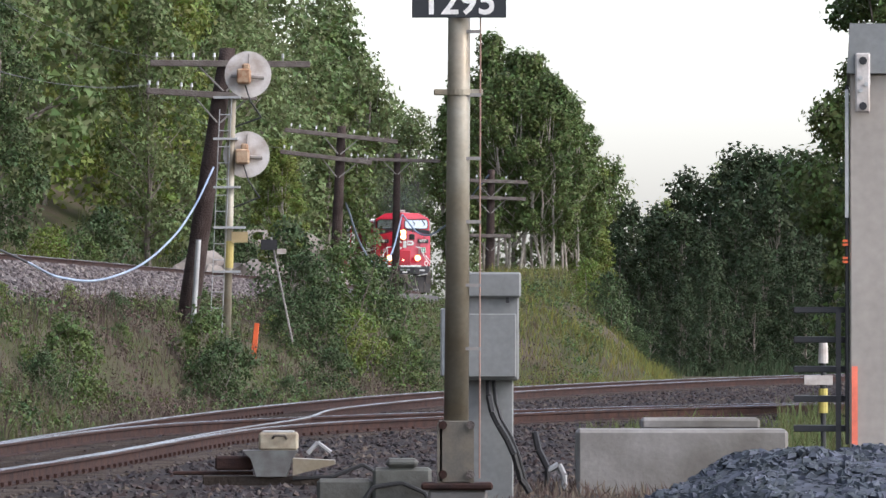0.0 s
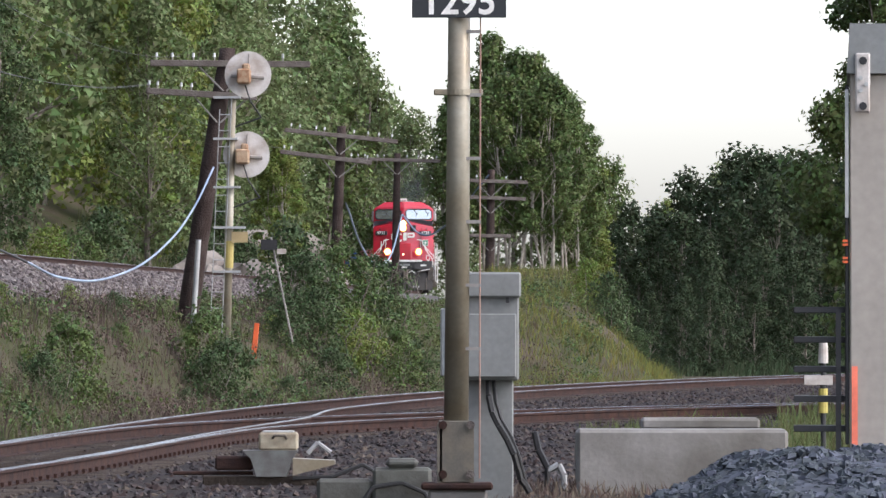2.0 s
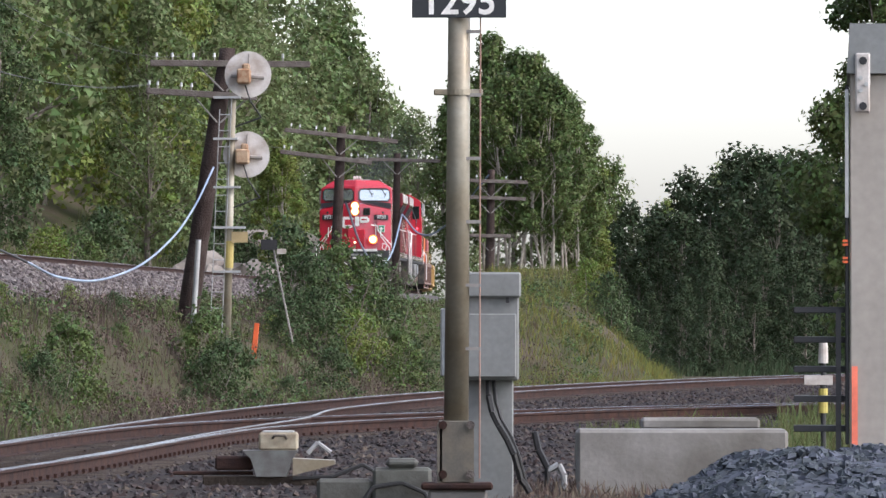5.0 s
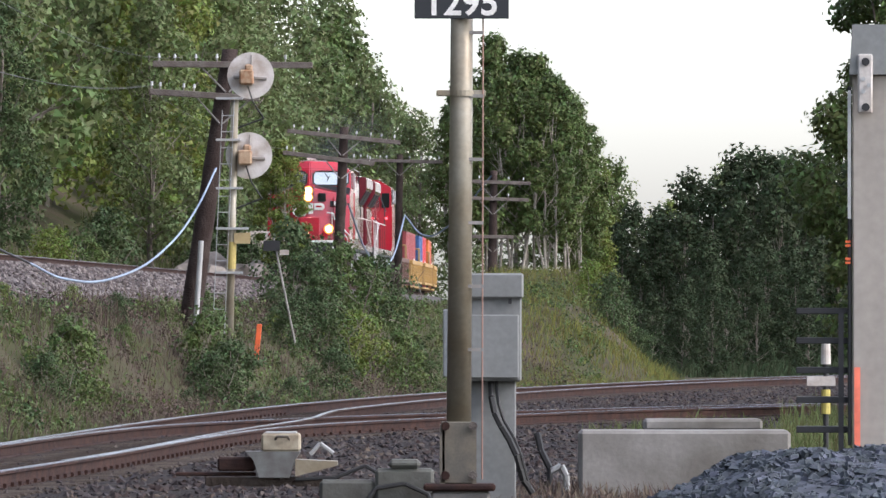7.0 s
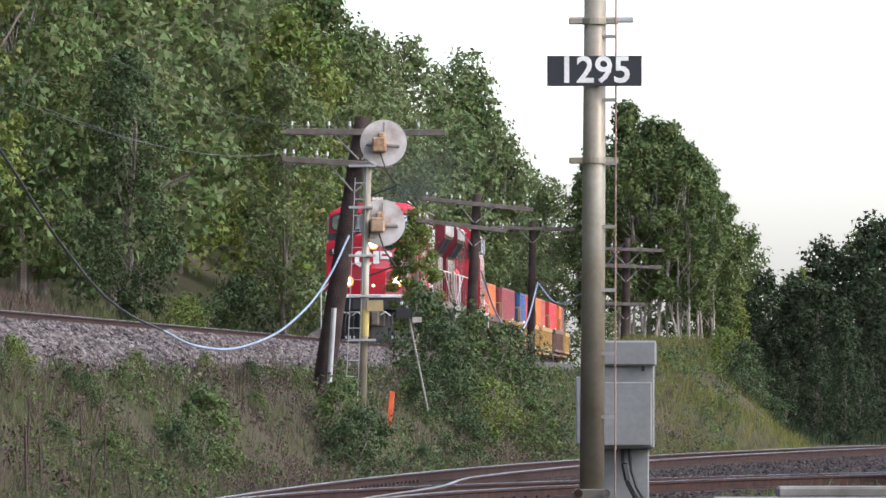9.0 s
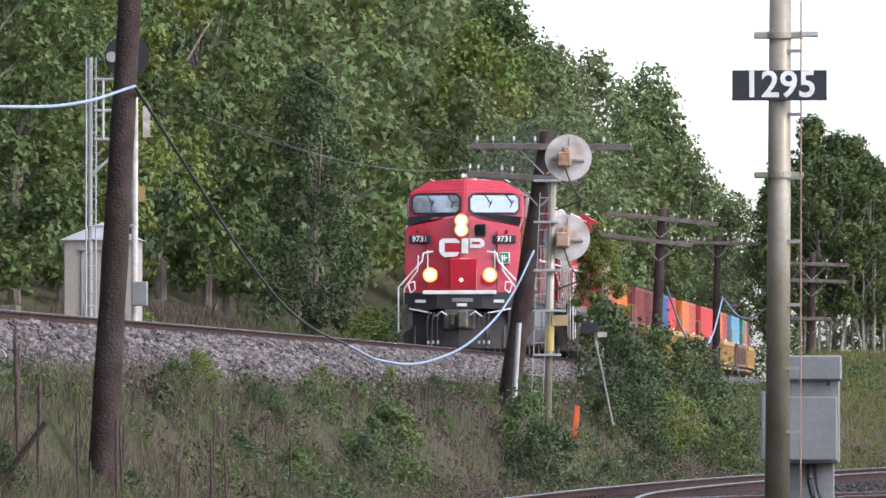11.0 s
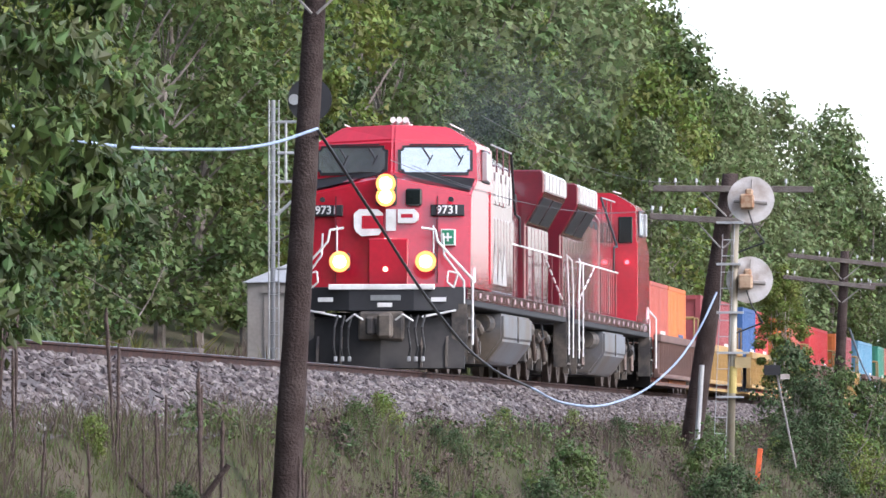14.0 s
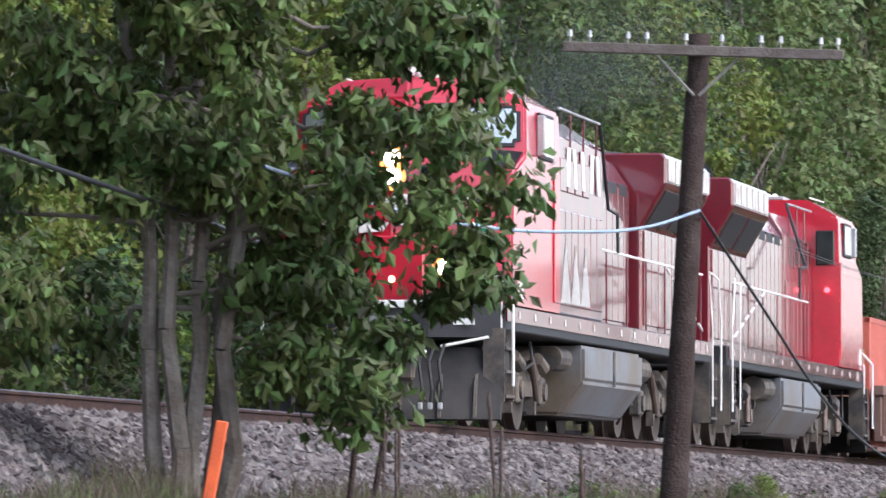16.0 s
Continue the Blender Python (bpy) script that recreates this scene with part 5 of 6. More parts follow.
# ---- plants ----
def leaf_cloud(centres, radii, per, size, rng, droop=0.25, shell=0.55, squash=0.8, wide=0.4, single=False):
    """Leaves scattered in clumps: each one a bent blade of two quads. Returns vertices and faces."""
    c = np.repeat(np.asarray(centres, float), per, 0)
    r = np.repeat(np.asarray(radii, float), per)
    n = len(c)
    d = rng.normal(size=(n, 3))
    d /= np.linalg.norm(d, axis=1)[:, None]
    rad = r * (shell + (1 - shell) * rng.random(n)) * rng.uniform(0.75, 1.12, n)
    p = c + d * rad[:, None] * np.array([1, 1, squash])
    nrm = d + rng.normal(size=(n, 3)) * 0.65 + np.array([0, 0, 0.5])
    nrm /= np.linalg.norm(nrm, axis=1)[:, None]
    t = np.cross(nrm, rng.normal(size=(n, 3)))
    t /= np.linalg.norm(t, axis=1)[:, None] + 1e-9
    t[:, 2] -= droop
    t /= np.linalg.norm(t, axis=1)[:, None]
    b = np.cross(nrm, t)
    s = size * rng.uniform(0.6, 1.35, n)[:, None]
    L, W = s, s * wide
    if single:
        v = np.stack([p - b * W, p + b * W, p + t * L], 1)
        return v.reshape(-1, 3), np.arange(3 * n).reshape(-1, 3)
    v = np.stack([p, p + t * L * 0.5 + b * W - nrm * s * 0.12, p + t * L, p + t * L * 0.5 - b * W - nrm * s * 0.12], 1)
    f = np.arange(n)[:, None] * 4
    tri = np.concatenate([f + np.array([0, 1, 2]), f + np.array([0, 2, 3])], 0)
    return v.reshape(-1, 3), tri


def mesh_of(name, v, f, material):
    me = bpy.data.meshes.new(name)
    me.from_pydata(v.tolist(), [], f.tolist())
    me.materials.append(material)
    return me


def limb(bm, a, b, r0, r1, rng, bend=0.15, n=4, seg=7):
    """A tapering limb in a few bent lengths."""
    a, b = Vector(a), Vector(b)
    pts = [a.lerp(b, k / n) + Vector(rng.normal(size=3)) * bend * (0 < k < n) for k in range(n + 1)]
    for k in range(n):
        rod(bm, pts[k], pts[k + 1], r0 + (r1 - r0) * k / n, r0 + (r1 - r0) * (k + 1) / n, seg)


def make_tree(seed, height, crown, leaves, size, material, clumps=26, trunk_r=0.16, low=0.22, stems=1, bark=None, name="tree", label="", shape=0.8):
    """A tree: tapered trunk with limbs and a crown of many small leaves in uneven clumps."""
    rng = np.random.default_rng(seed)
    e = thing(name, label, "tree" if name == "tree" else "shrub", "woodland trees" if name == "tree" else "bushes")
    cs, rs = [], []
    for k in range(clumps):
        u = low + (1 - low) * (k + rng.random()) / clumps
        w = crown * (math.sin(min(1.0, (u - low) / (1 - low) * 0.86 + 0.14) * math.pi) ** shape)
        a = k * 2.4 + rng.normal() * 0.4
        q = w * math.sqrt(rng.random()) * 0.85
        cs.append((q * math.cos(a), q * math.sin(a), u * height))
        rs.append(crown * rng.uniform(0.6, 1.6) * (1.68 / clumps ** 0.5))
    bm = B()
    for s in range(stems):
        off = Vector((rng.normal() * 0.25, rng.normal() * 0.25, 0)) if stems > 1 else Vector((0, 0, 0))
        top = Vector((rng.normal() * 0.3 + off.x * 3, rng.normal() * 0.3 + off.y * 3, height * 0.85))
        limb(bm, off + Vector((0, 0, -0.4)), top, trunk_r, trunk_r * 0.25, rng, 0.12, 6)
        for c in cs[s::stems][::2]:
            u = max(0.15, c[2] / height * 0.75)
            limb(bm, off.lerp(top, u), c, trunk_r * 0.4 * (1.1 - u), 0.015, rng, 0.1, 2, 4)
    part("trunk", bm, bark or M["bark"], e)
    v, f = leaf_cloud(cs, rs, max(4, leaves // clumps), size, rng, shell=0.5, single=height > 5, wide=0.42 if height > 5 else 0.4)
    cr = new("crown", mesh_of("crown", v, f, material))
    cr.parent = e
    return e


def hill_top(x, y):
    """Height of the wood's skyline over the hill, by the bearing from the road: low in the gap, high on the hill."""
    return 1.6 + y * math.tan(radians(float(np.interp(math.degrees(math.atan2(-x, y)), (0.1, 0.3, 0.55, 0.7, 0.85, 1.33, 1.85, 2.4, 3.2), (1.55, 1.7, 2.22, 2.5, 2.66, 3.05, 3.6, 4.35, 6.2)))))


def scatter(protos, spots, seed, lo=0.85, hi=1.2, brow=False):
    rng = random.Random(seed)
    for i, (x, y, *rest) in enumerate(spots):
        p = protos[rng.randrange(len(protos))]
        s = (rest[0] if rest else 1.0) * rng.uniform(lo, hi)
        if brow:
            s = min(s, (hill_top(x + 2.2 * s, y) - float(ground(x, y))) / 12.9)
        m = pose(x, y, float(ground(x, y)) - 0.1, 0, 0, rng.uniform(0, 360))
        if not p.get("used"):
            ob = p
            p["used"] = 1
            ob.matrix_basis = m
        else:
            ob = copy_thing(p, m)
        ob.scale = (s, s, s * rng.uniform(0.92, 1.1))


rng = random.Random(5)
TREES = [make_tree(11 + k, 12.0, 3.5, 13500, 0.172, M[c], 60, low=0.08, label="leafy green broadleaf tree of the hillside wood") for k, c in enumerate(("leaf", "leafd", "leafd", "leafy", "leaf"))]
# distant trees, most of them in the green paled for haze
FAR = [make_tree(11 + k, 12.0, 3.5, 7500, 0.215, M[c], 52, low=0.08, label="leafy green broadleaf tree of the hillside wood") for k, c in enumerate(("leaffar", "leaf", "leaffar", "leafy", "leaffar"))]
# coarse trees added out of view, for the left windscreen to reflect
UNSEEN = [make_tree(61 + k, 12.0, 3.6, 1700, 0.62, M["leafd"], 40, low=0.06, label="leafy green broadleaf tree of the hillside wood") for k in range(2)]
DARK = [make_tree(31 + k, 12.0, 3.4, 4800, 0.29, M["leafs"], 52, low=0.02, label="green tree of the shaded wood, shade in its leaf colour") for k in range(3)]
SLIM = [make_tree(41 + k, 12.0, 2.6, 13000, 0.19, M[c], 56, trunk_r=0.09, low=0.27, stems=3, bark=M["birch"], label="slender green tree with pale trunks") for k, c in enumerate(("leaf", "leafy", "leaf"))]
SHRUB = [make_tree(71 + k, 2.4, 1.3, 2600, 0.115, M[c], 20, trunk_r=0.03, low=0.05, stems=4, name="bush", label="dense green bush on the grassy bank") for k, c in enumerate(("leaf", "leafd", "leafy", "leafd"))]
# hillside wood behind the upper line
spots = []
for row, (off, gap, sc) in enumerate(((9.5, 5.5, 0.8), (14.5, 6.0, 1.25), (21, 9.0, 1.7))):
    y = 4.0 + row * 2
    while y < 400:
        if not (row == 0 and (158 < y < 236 or 248 < y < 300)):
            spots.append((float(upper(y)) - off + rng.uniform(-1.2, 1.2), y, sc * (1.0 + 0.25 * float(smoothstep(230, 300, y)))))
        y += gap * rng.uniform(0.8, 1.2) * (1 + y / 500)
# out of view to the left: only reflections show these
scatter(UNSEEN, [p for p in spots if p[0] / p[1] <= -0.225], 34)
spots = [p for p in spots if p[0] / p[1] > -0.225]
scatter(TREES, [p for p in spots if p[1] < 255], 3, brow=True)
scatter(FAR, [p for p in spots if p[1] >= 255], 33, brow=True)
# low growth along the wood's edge
edge = []
y = 95.0
while y < 330:
    if not (138 < y < 172 or 176 < y < 232 or 250 < y < 298):
        edge.append((float(upper(y)) - rng.uniform(5.2, 7.5), y, rng.uniform(0.7, 1.35)))
    y += rng.uniform(1.6, 3.4) * (1 + y / 300)
scatter(SHRUB, edge, 14)
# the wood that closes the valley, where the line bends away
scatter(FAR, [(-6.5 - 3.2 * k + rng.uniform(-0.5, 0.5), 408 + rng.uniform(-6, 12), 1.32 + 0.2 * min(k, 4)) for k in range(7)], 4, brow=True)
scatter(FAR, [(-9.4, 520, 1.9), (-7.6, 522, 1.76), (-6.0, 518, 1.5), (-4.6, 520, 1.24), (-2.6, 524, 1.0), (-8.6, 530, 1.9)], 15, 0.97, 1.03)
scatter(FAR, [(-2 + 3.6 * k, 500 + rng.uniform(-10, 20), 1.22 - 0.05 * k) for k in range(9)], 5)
# trees between the lines
scatter(SLIM, [(x + rng.uniform(-0.3, 0.3), 262 + rng.uniform(-10, 14), h * 1.1 / 12.0) for x, h in ((0.6, 7.4), (1.6, 8.0), (2.6, 8.0), (3.3, 7.2), (4.2, 6.7), (4.9, 6.2), (5.5, 5.6), (5.9, 4.7), (2.1, 7.2), (3.8, 6.6), (5.3, 5.0), (4.5, 5.4))], 6, 0.97, 1.04)
scatter(SLIM, [(-4.95, 213, 0.41)], 9, 0.95, 1.05)
# wood beyond the lower line, its shade put into the leaf colour: its tops climb from the gap to a rounded brow
spots = []
for row, (dist, drop) in enumerate(((306, 0.0), (288, 0.6), (268, 1.9), (246, 3.2), (224, 3.4), (207, 3.6))):
    for k in range(13 if row < 4 else 6):
        x = (7.0 + 1.35 * k if row < 4 else 6.9 + 0.85 * k) + rng.uniform(-0.4, 0.4)
        brow = 6.1 + 3.4 * float(smoothstep(0.024, 0.043, x / dist)) + rng.uniform(-0.35, 0.3)
        spots.append((x, dist + rng.uniform(-6, 6), max(2.6, brow * dist / 300 - drop) / 12.6))
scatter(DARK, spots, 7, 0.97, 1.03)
# bushes on the bank
scatter(SHRUB, [(-2.9, 150, 0.75), (-2.2, 153, 0.85), (-1.5, 158, 0.7), (-3.4, 156, 0.8), (-1.0, 150, 0.55), (-2.6, 146, 0.6), (-1.9, 148, 0.62), (-0.6, 152, 0.5), (-4.35, 128, 0.58), (-3.9, 127, 0.6), (-4.15, 126.3, 0.5), (4.3, 184, 0.62), (4.7, 187, 0.5), (3.9, 188, 0.5), (5.3, 192, 0.4), (-5.75, 108, 0.5), (-5.9, 104, 0.4), (-2.2, 140, 0.5), (-3.2, 143, 0.55), (-6.4, 96, 0.35)], 8, 0.9, 1.1)

# low leafy weeds over the bank
low = []
while len(low) < 34:
    y = rng.uniform(66, 150)
    x = rng.uniform(float(upper(y)) + 3.9, float(lower_far(y)) - 1.6)
    low.append((x, y, rng.uniform(0.12, 0.26)))
scatter([SHRUB[0], SHRUB[1], SHRUB[2]], low, 18)


def near_tree():
    """The broad-leaved tree beside the ballast, with several grey stems from one root."""
    r = np.random.default_rng(7)
    e = thing("tree", "broad-leaved tree with five grey stems beside the ballast", "tree")
    ends = []
    bm = B()
    for k, (bx, tx, hx) in enumerate(((-0.12, -0.55, 6.0), (0.02, -0.15, 6.4), (0.14, 0.25, 5.6), (0.3, 0.9, 6.2), (0.22, 0.55, 5.0))):
        a, b = Vector((bx, r.normal() * 0.1, -0.3)), Vector((tx, r.normal() * 0.5, hx))
        limb(bm, a, b, 0.095, 0.04, r, 0.07, 7)
        for j in range(7):
            u = 0.32 + 0.68 * (j + r.random()) / 7
            p = a.lerp(b, u)
            ang = r.uniform(0, math.tau)
            q = p + Vector((math.cos(ang) * r.uniform(0.8, 2.6), math.sin(ang) * r.uniform(0.4, 1.8), r.uniform(-0.5, 0.9)))
            limb(bm, p, q, 0.028, 0.008, r, 0.1, 4)
            ends.append(q), ends.append(p.lerp(q, 0.6))
    part("trunk", bm, M["bark"], e, "smooth grey-brown stems")
    for k in range(75):
        x = r.uniform(-3.2, 2.7)
        ends.append(Vector((x, r.uniform(-1.8, 1.8), r.uniform(2.7 if abs(x - 0.2) < 1.0 else 1.9, 6.8))))
    for x, z in ((1.25, 1.15), (1.5, 1.0), (1.7, 1.25), (1.1, 1.6), (1.9, 1.7), (2.3, 2.0), (-1.6, 1.7), (0.9, 1.35), (2.6, 2.5), (2.9, 3.0), (2.5, 3.5)):
        ends.append(Vector((x, r.normal() * 0.4, z)))
    v, f = leaf_cloud([tuple(q) for q in ends], [r.uniform(0.3, 0.68) for _ in ends], 185, 0.16, r, droop=0.9, shell=0.15, squash=0.6, wide=0.3)
    cr = new("crown", mesh_of("crown", v, f, M["leafn"]))
    cr.parent = e
    return e


put(near_tree(), -10.2, 62.0, 1.62)


def edge_tree():
    """A tree beyond the bungalow whose outer sprays reach into the sky."""
    e = make_tree(205, 9.5, 2.5, 46000, 0.10, M["leaf"], 90, trunk_r=0.14, low=0.06, label="green tree with loose sprays of small leaves")
    return e


put(edge_tree(), 7.9, 118, 0.0)


# ---- ballast, gravel, rock, grass ----
def stones(name, label, pts, size, material, seed, kind="stuff", category="gravel", block=False):
    """Loose angular stones at the given places, joined in one object."""
    r = np.random.default_rng(seed)
    n = len(pts)
    base = np.array([(1, 0, -.1), (-.2, 1, 0), (-.9, -.1, .1), (.1, -1, -.1), (.1, .1, .75), (0, 0, -.6)], float)
    tri = np.array([(0, 1, 4), (1, 2, 4), (2, 3, 4), (3, 0, 4), (1, 0, 5), (2, 1, 5), (3, 2, 5), (0, 3, 5)])
    if block:
        base = np.array([(-1, -.7, -.5), (1, -.7, -.45), (.9, .7, -.5), (-.9, .75, -.5), (-.7, -.6, .5), (.75, -.55, .4), (.6, .6, .5), (-.75, .5, .45)], float)
        tri = np.array([(0, 2, 1), (0, 3, 2), (4, 5, 6), (4, 6, 7), (0, 1, 5), (0, 5, 4), (1, 2, 6), (1, 6, 5), (2, 3, 7), (2, 7, 6), (3, 0, 4), (3, 4, 7)])
    a = r.uniform(0, math.tau, n)
    b = r.uniform(-0.7, 0.7, n)
    ca, sa, cb, sb = np.cos(a), np.sin(a), np.cos(b), np.sin(b)
    v = base[None] * (1 + r.uniform(-0.4, 0.4, (n, len(base), 3)))
    x, y, z = v[..., 0], v[..., 1], v[..., 2]
    x, z = x * cb[:, None] + z * sb[:, None], z * cb[:, None] - x * sb[:, None]
    x, y = x * ca[:, None] - y * sa[:, None], x * sa[:, None] + y * ca[:, None]
    s = (size * r.uniform(0.55, 1.3, n))[:, None, None]
    v = np.stack([x, y, z], -1) * s + pts[:, None, :]
    f = (np.arange(n)[:, None, None] * len(base) + tri[None]).reshape(-1, 3)
    ob = new(name, mesh_of(name, v.reshape(-1, 3), f, material))
    return tagged(ob, label, category, kind=kind)


def ribbon(name, label, fx, a, b, y0, y1, step, material, n=10, lift=0.03, category="ballast"):
    """A strip that lies on the ground between offsets a and b from the line fx."""
    ys = np.arange(y0, y1, step)
    us = np.linspace(a, b, n)
    gx = fx(ys)[:, None] + us[None]
    gy = np.repeat(ys[:, None], n, 1)
    v = np.stack([gx, gy, ground(gx, gy) + lift], -1).reshape(-1, 3)
    i = (np.arange(len(ys) - 1)[:, None] * n + np.arange(n - 1)).ravel()
    return tagged(new(name, mesh_of(name, v, np.stack([i, i + 1, i + n + 1, i + n], 1), material)), label, category, kind="structure")


ribbon("ballast_bed", "grey crushed-stone ballast bank under the upper line", upper, -3.6, 4.4, 40, 460, 1.0, M["gravel"], 16)
r = np.random.default_rng(21)


def bank_points(n, y0, y1, a, b, fx=upper, power=1.5):
    y = y0 + (y1 - y0) * r.random(n) ** power
    x = fx(y) + r.uniform(a, b, n)
    return np.stack([x, y, ground(x, y) + 0.03], 1)


stones("ballast_stones", "loose pale grey ballast stones on the bank", bank_points(33000, 50, 235, 0.9, 4.2), 0.07, M["stone"], 22, category="ballast")
stones("ballast_stones", "loose grey ballast stones between the rails", bank_points(6500, 50, 235, -1.6, 0.9), 0.05, M["stone"], 23, category="ballast")
M["dark_gravel"] = mat("oily_gravel", (0.024, 0.021, 0.021), 0.95, spec=0.1, col2=(0.05, 0.042, 0.038), scale=1.5, fine=25, bump=1.0, bscale=16)
M["dark_stone"] = mat("oily_stone", (0.034, 0.032, 0.036), 0.85, spec=0.15, col2=(0.07, 0.052, 0.043), scale=2, island=0.6)
ribbon("ballast_bed", "dark oily gravel bed under the lower tracks", lower_far, -0.9, 9.0, 42, 226, 1.0, M["dark_gravel"], 14)
stones("track_gravel", "loose dark gravel along the lower tracks", bank_points(15000, 58, 175, -1.5, 8.8, lower_far, 1.2), 0.05, M["dark_stone"], 24)


def heap(x0, y0):
    """The heap of blue-grey crushed rock at the bungalow's foot."""
    n = 8000
    x = r.uniform(-1.7, 1.5, n)
    y = r.uniform(-1.5, 1.9, n)
    h = np.clip(0.76 - np.maximum(0, -x - 0.5) * 0.46 - np.maximum(0, np.abs(y) - 0.5) * 0.22 + 0.05 * np.sin(x * 7) * np.sin(y * 5 + 1), -0.05, 1)
    gx, gy = np.meshgrid(np.linspace(-2.0, 2.0, 36), np.linspace(-1.8, 2.2, 36))
    gh = np.clip(0.72 - np.maximum(0, -gx - 0.5) * 0.46 - np.maximum(0, np.abs(gy) - 0.5) * 0.22, -0.15, 1)
    v = np.stack([gx + x0, gy + y0, gh], -1).reshape(-1, 3)
    i = (np.arange(35)[:, None] * 36 + np.arange(35)).ravel()
    tagged(new("gravel_heap", mesh_of("gravel_heap", v, np.stack([i, i + 1, i + 37, i + 36], 1), M["bluestone"])), "heap of blue-grey crushed rock", "gravel", kind="structure")
    stones("crushed_rock", "angular blue-grey crushed rock on the heap", np.stack([x + x0, y + y0, h - 0.02], 1), 0.034, M["bluestone"], 25, block=True)


heap(2.42, 43.2)


def rock(x, y, s, seed):
    rr = np.random.default_rng(seed)
    bm = B()
    bmesh.ops.create_icosphere(bm, subdivisions=3, radius=1)
    for v in bm.verts:
        n = noise.noise(v.co * 1.6 + Vector((seed, 0, 0))) * 0.5 + noise.noise(v.co * 4.0) * 0.15
        v.co *= 1 + n
        v.co.z = round(v.co.z * 3.2) / 3.2 * 0.5 + v.co.z * 0.4
    m = pose(x, y, float(ground(x, y)) + 0.15 * s, 0, 0, rr.uniform(0, 360)) @ Matrix.Diagonal((s * 1.3, s, s, 1))
    ob = tagged(part("boulder", bm, ROCK), "brown-grey broken boulder of the rock cutting", "rock", "rocks of the cutting")
    ob.matrix_basis = m


ROCK = mat("outcrop_rock", (0.26, 0.23, 0.20), 0.9, col2=(0.09, 0.07, 0.058), scale=1.4, bump=0.8, bscale=5)
for k, (x, y, s) in enumerate(((-8.6, 262, 1.1), (-8.0, 270, 1.4), (-7.6, 281, 1.3), (-9.4, 276, 1.7), (-8.6, 290, 1.5), (-10.3, 240, 0.9), (-11.0, 226, 0.8), (-10.6, 231, 0.6), (-11.9, 205, 0.6), (-9.3, 352, 2.4), (-7.9, 355, 2.7), (-6.8, 352, 2.2), (-8.6, 346, 1.6), (-6.2, 348, 1.6), (-7.3, 345, 1.2))):
    rock(x, y, s, k + 1)


def grass_field(name, label, n, box_, tall, material, seed, where, width=0.018, category="grass"):
    """Bent blades of grass and weed, joined in one object; where() keeps a blade or drops it."""
    q = np.random.default_rng(seed)
    y = box_[2] + (box_[3] - box_[2]) * q.random(n) ** 1.3
    x = q.uniform(box_[0], box_[1], n) if box_[4] is None else box_[4](y) + q.uniform(box_[0], box_[1], n)
    keep = where(x, y, q)
    x, y = x[keep], y[keep]
    n = len(x)
    p = np.stack([x, y, ground(x, y) - 0.02], 1)
    h = tall * q.uniform(0.4, 1.3, n) * (0.7 + 0.5 * np.sin(x * 1.3) * np.sin(y * 0.6))
    a = q.uniform(0, math.tau, n)
    side = np.stack([np.cos(a), np.sin(a) * 0.3, np.zeros(n)], 1) * (width * q.uniform(0.6, 1.5, n))[:, None]
    lean = np.stack([q.normal(size=n), q.normal(size=n), np.zeros(n)], 1) * (h * 0.32)[:, None]
    up = np.array([0, 0, 1.0])
    mid = p + up * (h * 0.55)[:, None] + lean * 0.35
    tip = p + up * h[:, None] + lean
    v = np.stack([p - side, p + side, mid - side * 0.8, mid + side * 0.8, tip], 1).reshape(-1, 3)
    f = np.arange(n)[:, None] * 5
    tri = np.concatenate([f + np.array([0, 1, 3]), f + np.array([0, 3, 2]), f + np.array([2, 3, 4])], 0)
    return tagged(new(name, mesh_of(name, v, tri, material)), label, category, kind="stuff")


M["blade"] = mat("green_blades", (0.088, 0.118, 0.042), 0.8, spec=0.15, col2=(0.13, 0.14, 0.065), scale=0.5, island=0.4, trans=0.3)
M["dry"] = mat("dry_blades", (0.15, 0.118, 0.09), 0.85, spec=0.15, col2=(0.10, 0.074, 0.066), scale=0.5, island=0.4, trans=0.2)
M["weed"] = mat("brown_weed", (0.10, 0.075, 0.055), 0.85, col2=(0.07, 0.055, 0.04), scale=0.5, island=0.4)
M["golden"] = mat("goldenrod", (0.20, 0.19, 0.045), 0.8, spec=0.15, col2=(0.15, 0.16, 0.05), scale=0.5, island=0.35, trans=0.3)


def on_bank(x, y, q):
    return (x - upper(y) > 3.75 + 0.3 * np.sin(y * 0.5) + 0.2 * np.sin(y * 1.7)) & (x < lower_far(y) - 0.75 + q.normal(size=len(x)) * 0.2)


def patch(x, y):
    """Where the bank is greener (1) or drier (0)."""
    return smoothstep(-0.5, 0.5, np.sin(x * 0.9 + y * 0.13) + 0.7 * np.sin(y * 0.31 - x * 0.5 + 1.0))


grass_field("grass", "rough green grass on the bank between the tracks", 120000, (3.0, 13, 52, 215, upper), 0.22, M["blade"], 31, lambda x, y, q: on_bank(x, y, q) & (q.random(len(x)) < 0.25 + 0.75 * patch(x, y)), 0.009)
grass_field("grass", "dry straw-coloured grass on the bank", 90000, (3.0, 13, 52, 215, upper), 0.27, M["dry"], 32, lambda x, y, q: on_bank(x, y, q) & (q.random(len(x)) < 1.0 - 0.75 * patch(x, y)), 0.008)
grass_field("grass", "tall soft green grass on the near bank", 26000, (3.6, 9, 52, 104, upper), 0.42, M["blade"], 43, on_bank, 0.006)
grass_field("grass", "tall straw-brown grass on the near bank", 17000, (3.6, 9, 52, 104, upper), 0.5, M["dry"], 44, on_bank, 0.005)


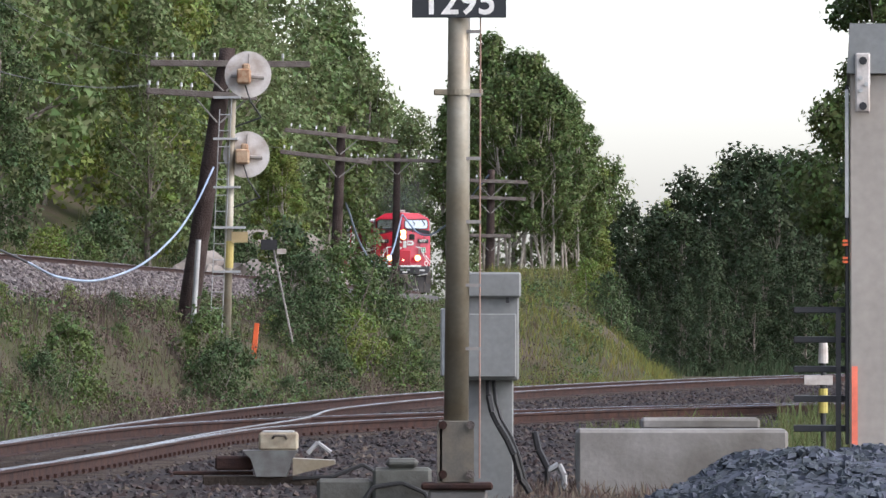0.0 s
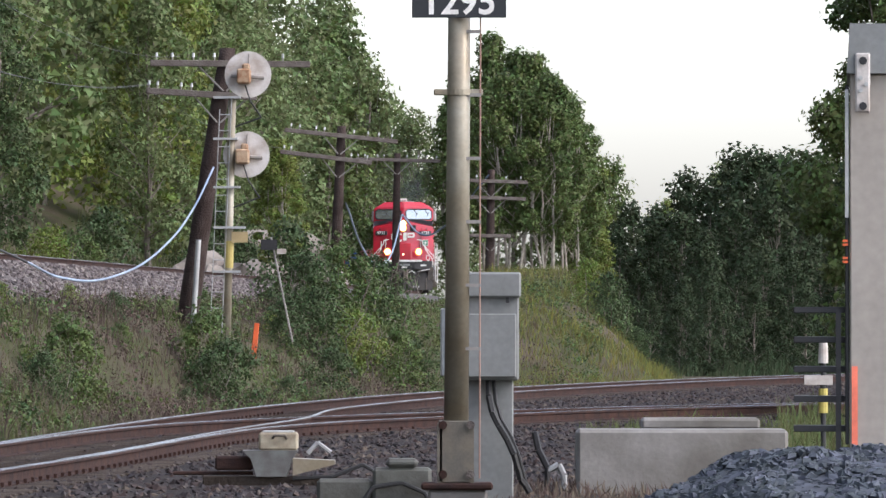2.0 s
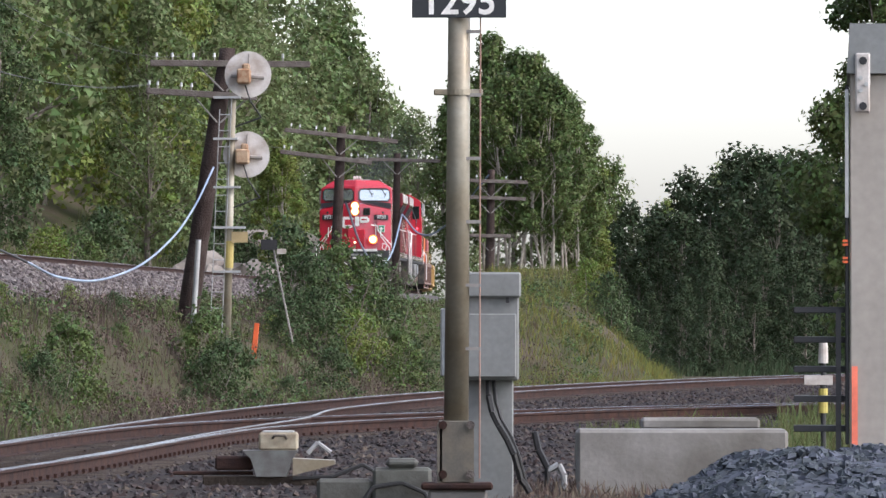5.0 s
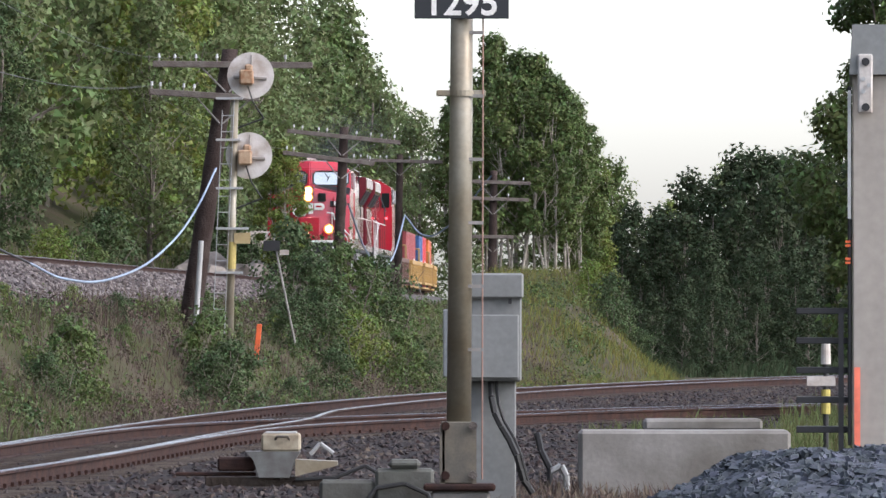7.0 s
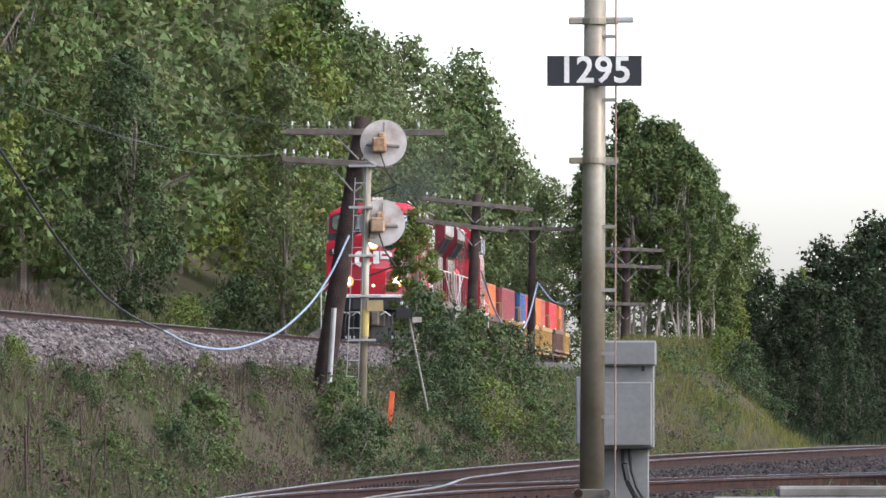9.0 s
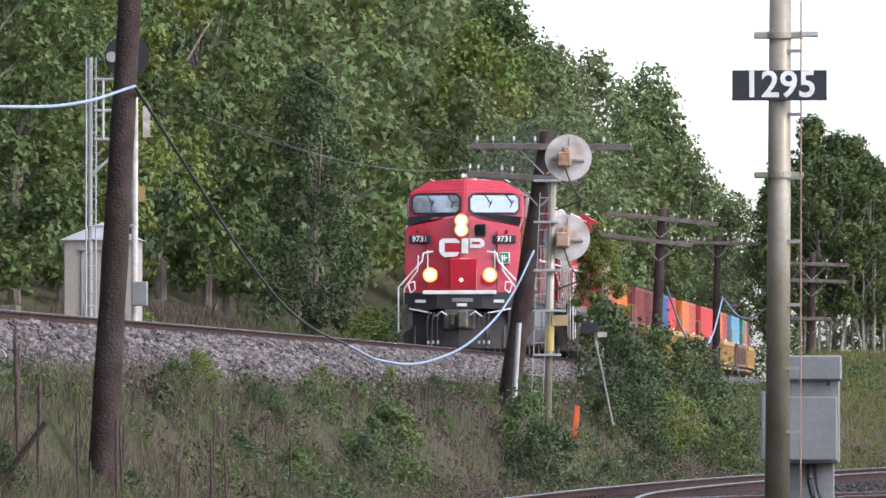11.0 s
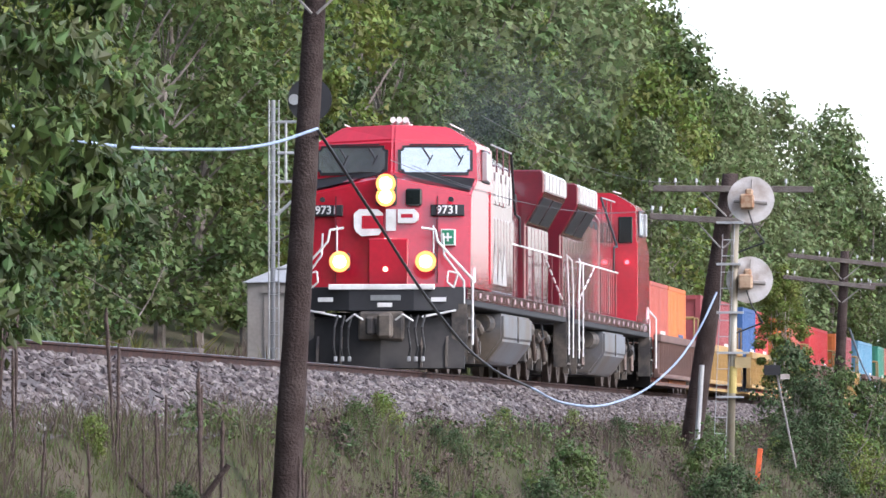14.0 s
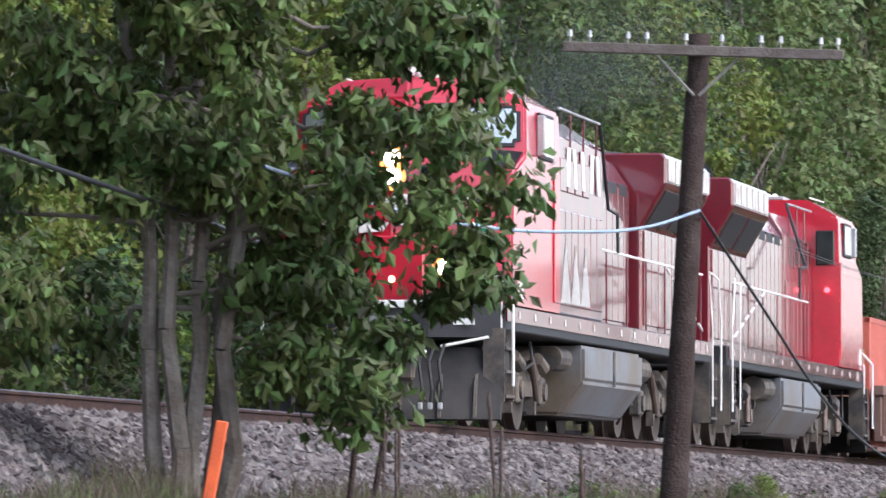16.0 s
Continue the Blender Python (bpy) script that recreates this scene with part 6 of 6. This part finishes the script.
def forbs(name, label, n, y0, y1, tall, size, material, seed, green, per=16):
    """Low leafy weeds: small clumps of leaves on the bank, thick in some patches and thin in others."""
    q = np.random.default_rng(seed)
    y = y0 + (y1 - y0) * q.random(n) ** 1.2
    x = upper(y) + q.uniform(3.4, 13.0, n)
    g = patch(x, y) if green else 1 - patch(x, y)
    keep = (x - upper(y) > 4.2 + 0.45 * np.sin(y * 0.8) + 0.3 * np.sin(y * 2.3)) & (x < lower_far(y) - 0.9) & (q.random(n) < 0.12 + 0.88 * g * smoothstep(-0.9, 0.6, np.sin(x * 2.1) * np.sin(y * 0.9) + 0.5 * q.normal(size=n)))
    x, y = x[keep], y[keep]
    h = tall * q.uniform(0.3, 1.0, len(x))
    v, f = leaf_cloud(np.stack([x, y, ground(x, y) + h * 0.55], 1), h * 0.6, per, size, q, droop=0.1, shell=0.1, squash=1.1, wide=0.3)
    tagged(new(name, mesh_of(name, v, f, material)), label, "weeds", kind="stuff")


M["deadleaf"] = mat("withered_weed", (0.075, 0.055, 0.048), 0.9, spec=0.1, col2=(0.12, 0.09, 0.075), scale=0.7, island=0.45)
forbs("weeds", "low green leafy weeds on the bank", 6000, 80, 200, 0.45, 0.085, M["leaf"], 51, True)
forbs("weeds", "dark green leafy weeds on the bank", 3400, 80, 200, 0.55, 0.08, M["leafd"], 52, True)
forbs("weeds", "withered purple-brown weeds on the bank", 4600, 88, 170, 0.5, 0.06, M["deadleaf"], 53, False)
grass_field("weeds", "dark brown dead weeds on the bank", 11000, (3.4, 9, 60, 150, upper), 0.6, M["weed"], 33, on_bank, 0.006, "weeds")
grass_field("goldenrod", "yellow-green goldenrod on the far bank", 42000, (7.5, 16, 150, 250, upper), 0.34, M["golden"], 34, lambda x, y, q: (x > 0.9) & (x < lower_far(y) - 1.0) & (x < 5.7 + 0.012 * (y - 160)), 0.008, "weeds")
grass_field("grass", "green weeds on the far bank", 42000, (4.5, 16, 150, 260, upper), 0.32, M["blade"], 35, lambda x, y, q: (x < 5.9 + 0.012 * (y - 160)) & (x < lower_far(y) - 1.0), 0.009)
grass_field("grass", "tall weeds at the wood's edge behind the upper line", 26000, (-12, -3.4, 60, 330, upper), 0.8, M["blade"], 36, lambda x, y, q: ~((y > 138) & (y < 170) & (x - upper(y) > -6.2)) & ~((y > 176) & (y < 236)), 0.02)
grass_field("goldenrod", "yellow goldenrod at the wood's edge", 9000, (-9, -4.5, 120, 200, upper), 1.0, M["golden"], 37, lambda x, y, q: np.sin(y * 0.35) > 0.1, 0.03, "weeds")
grass_field("grass", "short dry grass round the mast and block", 14000, (-1.5, 3.2, 45, 60, None), 0.13, M["dry"], 38, lambda x, y, q: y < 57, 0.008)
grass_field("grass", "dry tan grass on the slope behind the upper line", 22000, (-13, -3.4, 150, 240, upper), 0.6, M["dry"], 39, lambda x, y, q: (y > 172) | (x - upper(y) < -6.5), 0.016)
grass_field("grass", "rough tufts beyond the foundation block", 9000, (2.0, 10, 60, 112, None), 0.3, M["blade"], 40, lambda x, y, q: x > lower_a(y) + 2.2 + q.normal(size=len(x)) * 0.3, 0.01)
# this grass takes the same shade-darkened leaf colour as the wood
grass_field("grass", "grass at the foot of the shaded wood, shade in its colour", 14000, (4.5, 24, 200, 262, None), 0.5, M["leafs"], 41, lambda x, y, q: x < lower_far(y) - 1.5, 0.02)
grass_field("grass", "rough weeds beside the bungalow", 9000, (3.0, 9.5, 66, 128, None), 0.42, M["blade"], 42, lambda x, y, q: (x / y > 0.0475) & (x > lower_a(y) + 1.2), 0.012)
# ties under the rails
ties(upper, 62, 200, RAIL_Z - 0.17, upper_line, 0.52)
ties(lambda y: lower_a(y) - 0.75, 52, 122, LOW_Z - 0.165, lower_line, 0.55)
ties(lambda y: lower_far(y) + 0.75, 108, 190, LOW_Z - 0.165, lower_line, 0.6)


def plates(fx, y0, y1, parent):
    """Rusty tie plates and spikes along a rail's foot."""
    first = None
    y = y0
    while y < y1:
        if first is None:
            bm = box(B(), -0.1, 0.1, -0.09, 0.09, -0.185, -0.165)
            box(bm, -0.1, -0.065, -0.03, 0.03, -0.165, -0.125)
            box(bm, 0.065, 0.1, -0.03, 0.03, -0.165, -0.125)
            ob = first = part("tie_plate", bm, M["rail"], parent)
        else:
            ob = new("tie_plate", first.data)
            ob.parent = parent
        h = math.atan2(float(fx(y + 0.5) - fx(y - 0.5)), 1.0)
        ob.matrix_basis = pose(float(fx(y)), y, LOW_Z + 0.004, 0, 0, -math.degrees(h))
        y += 0.55


plates(lower_a, 56, 104, lower_line)
plates(lower_far, 72, 120, lower_line)


motions()
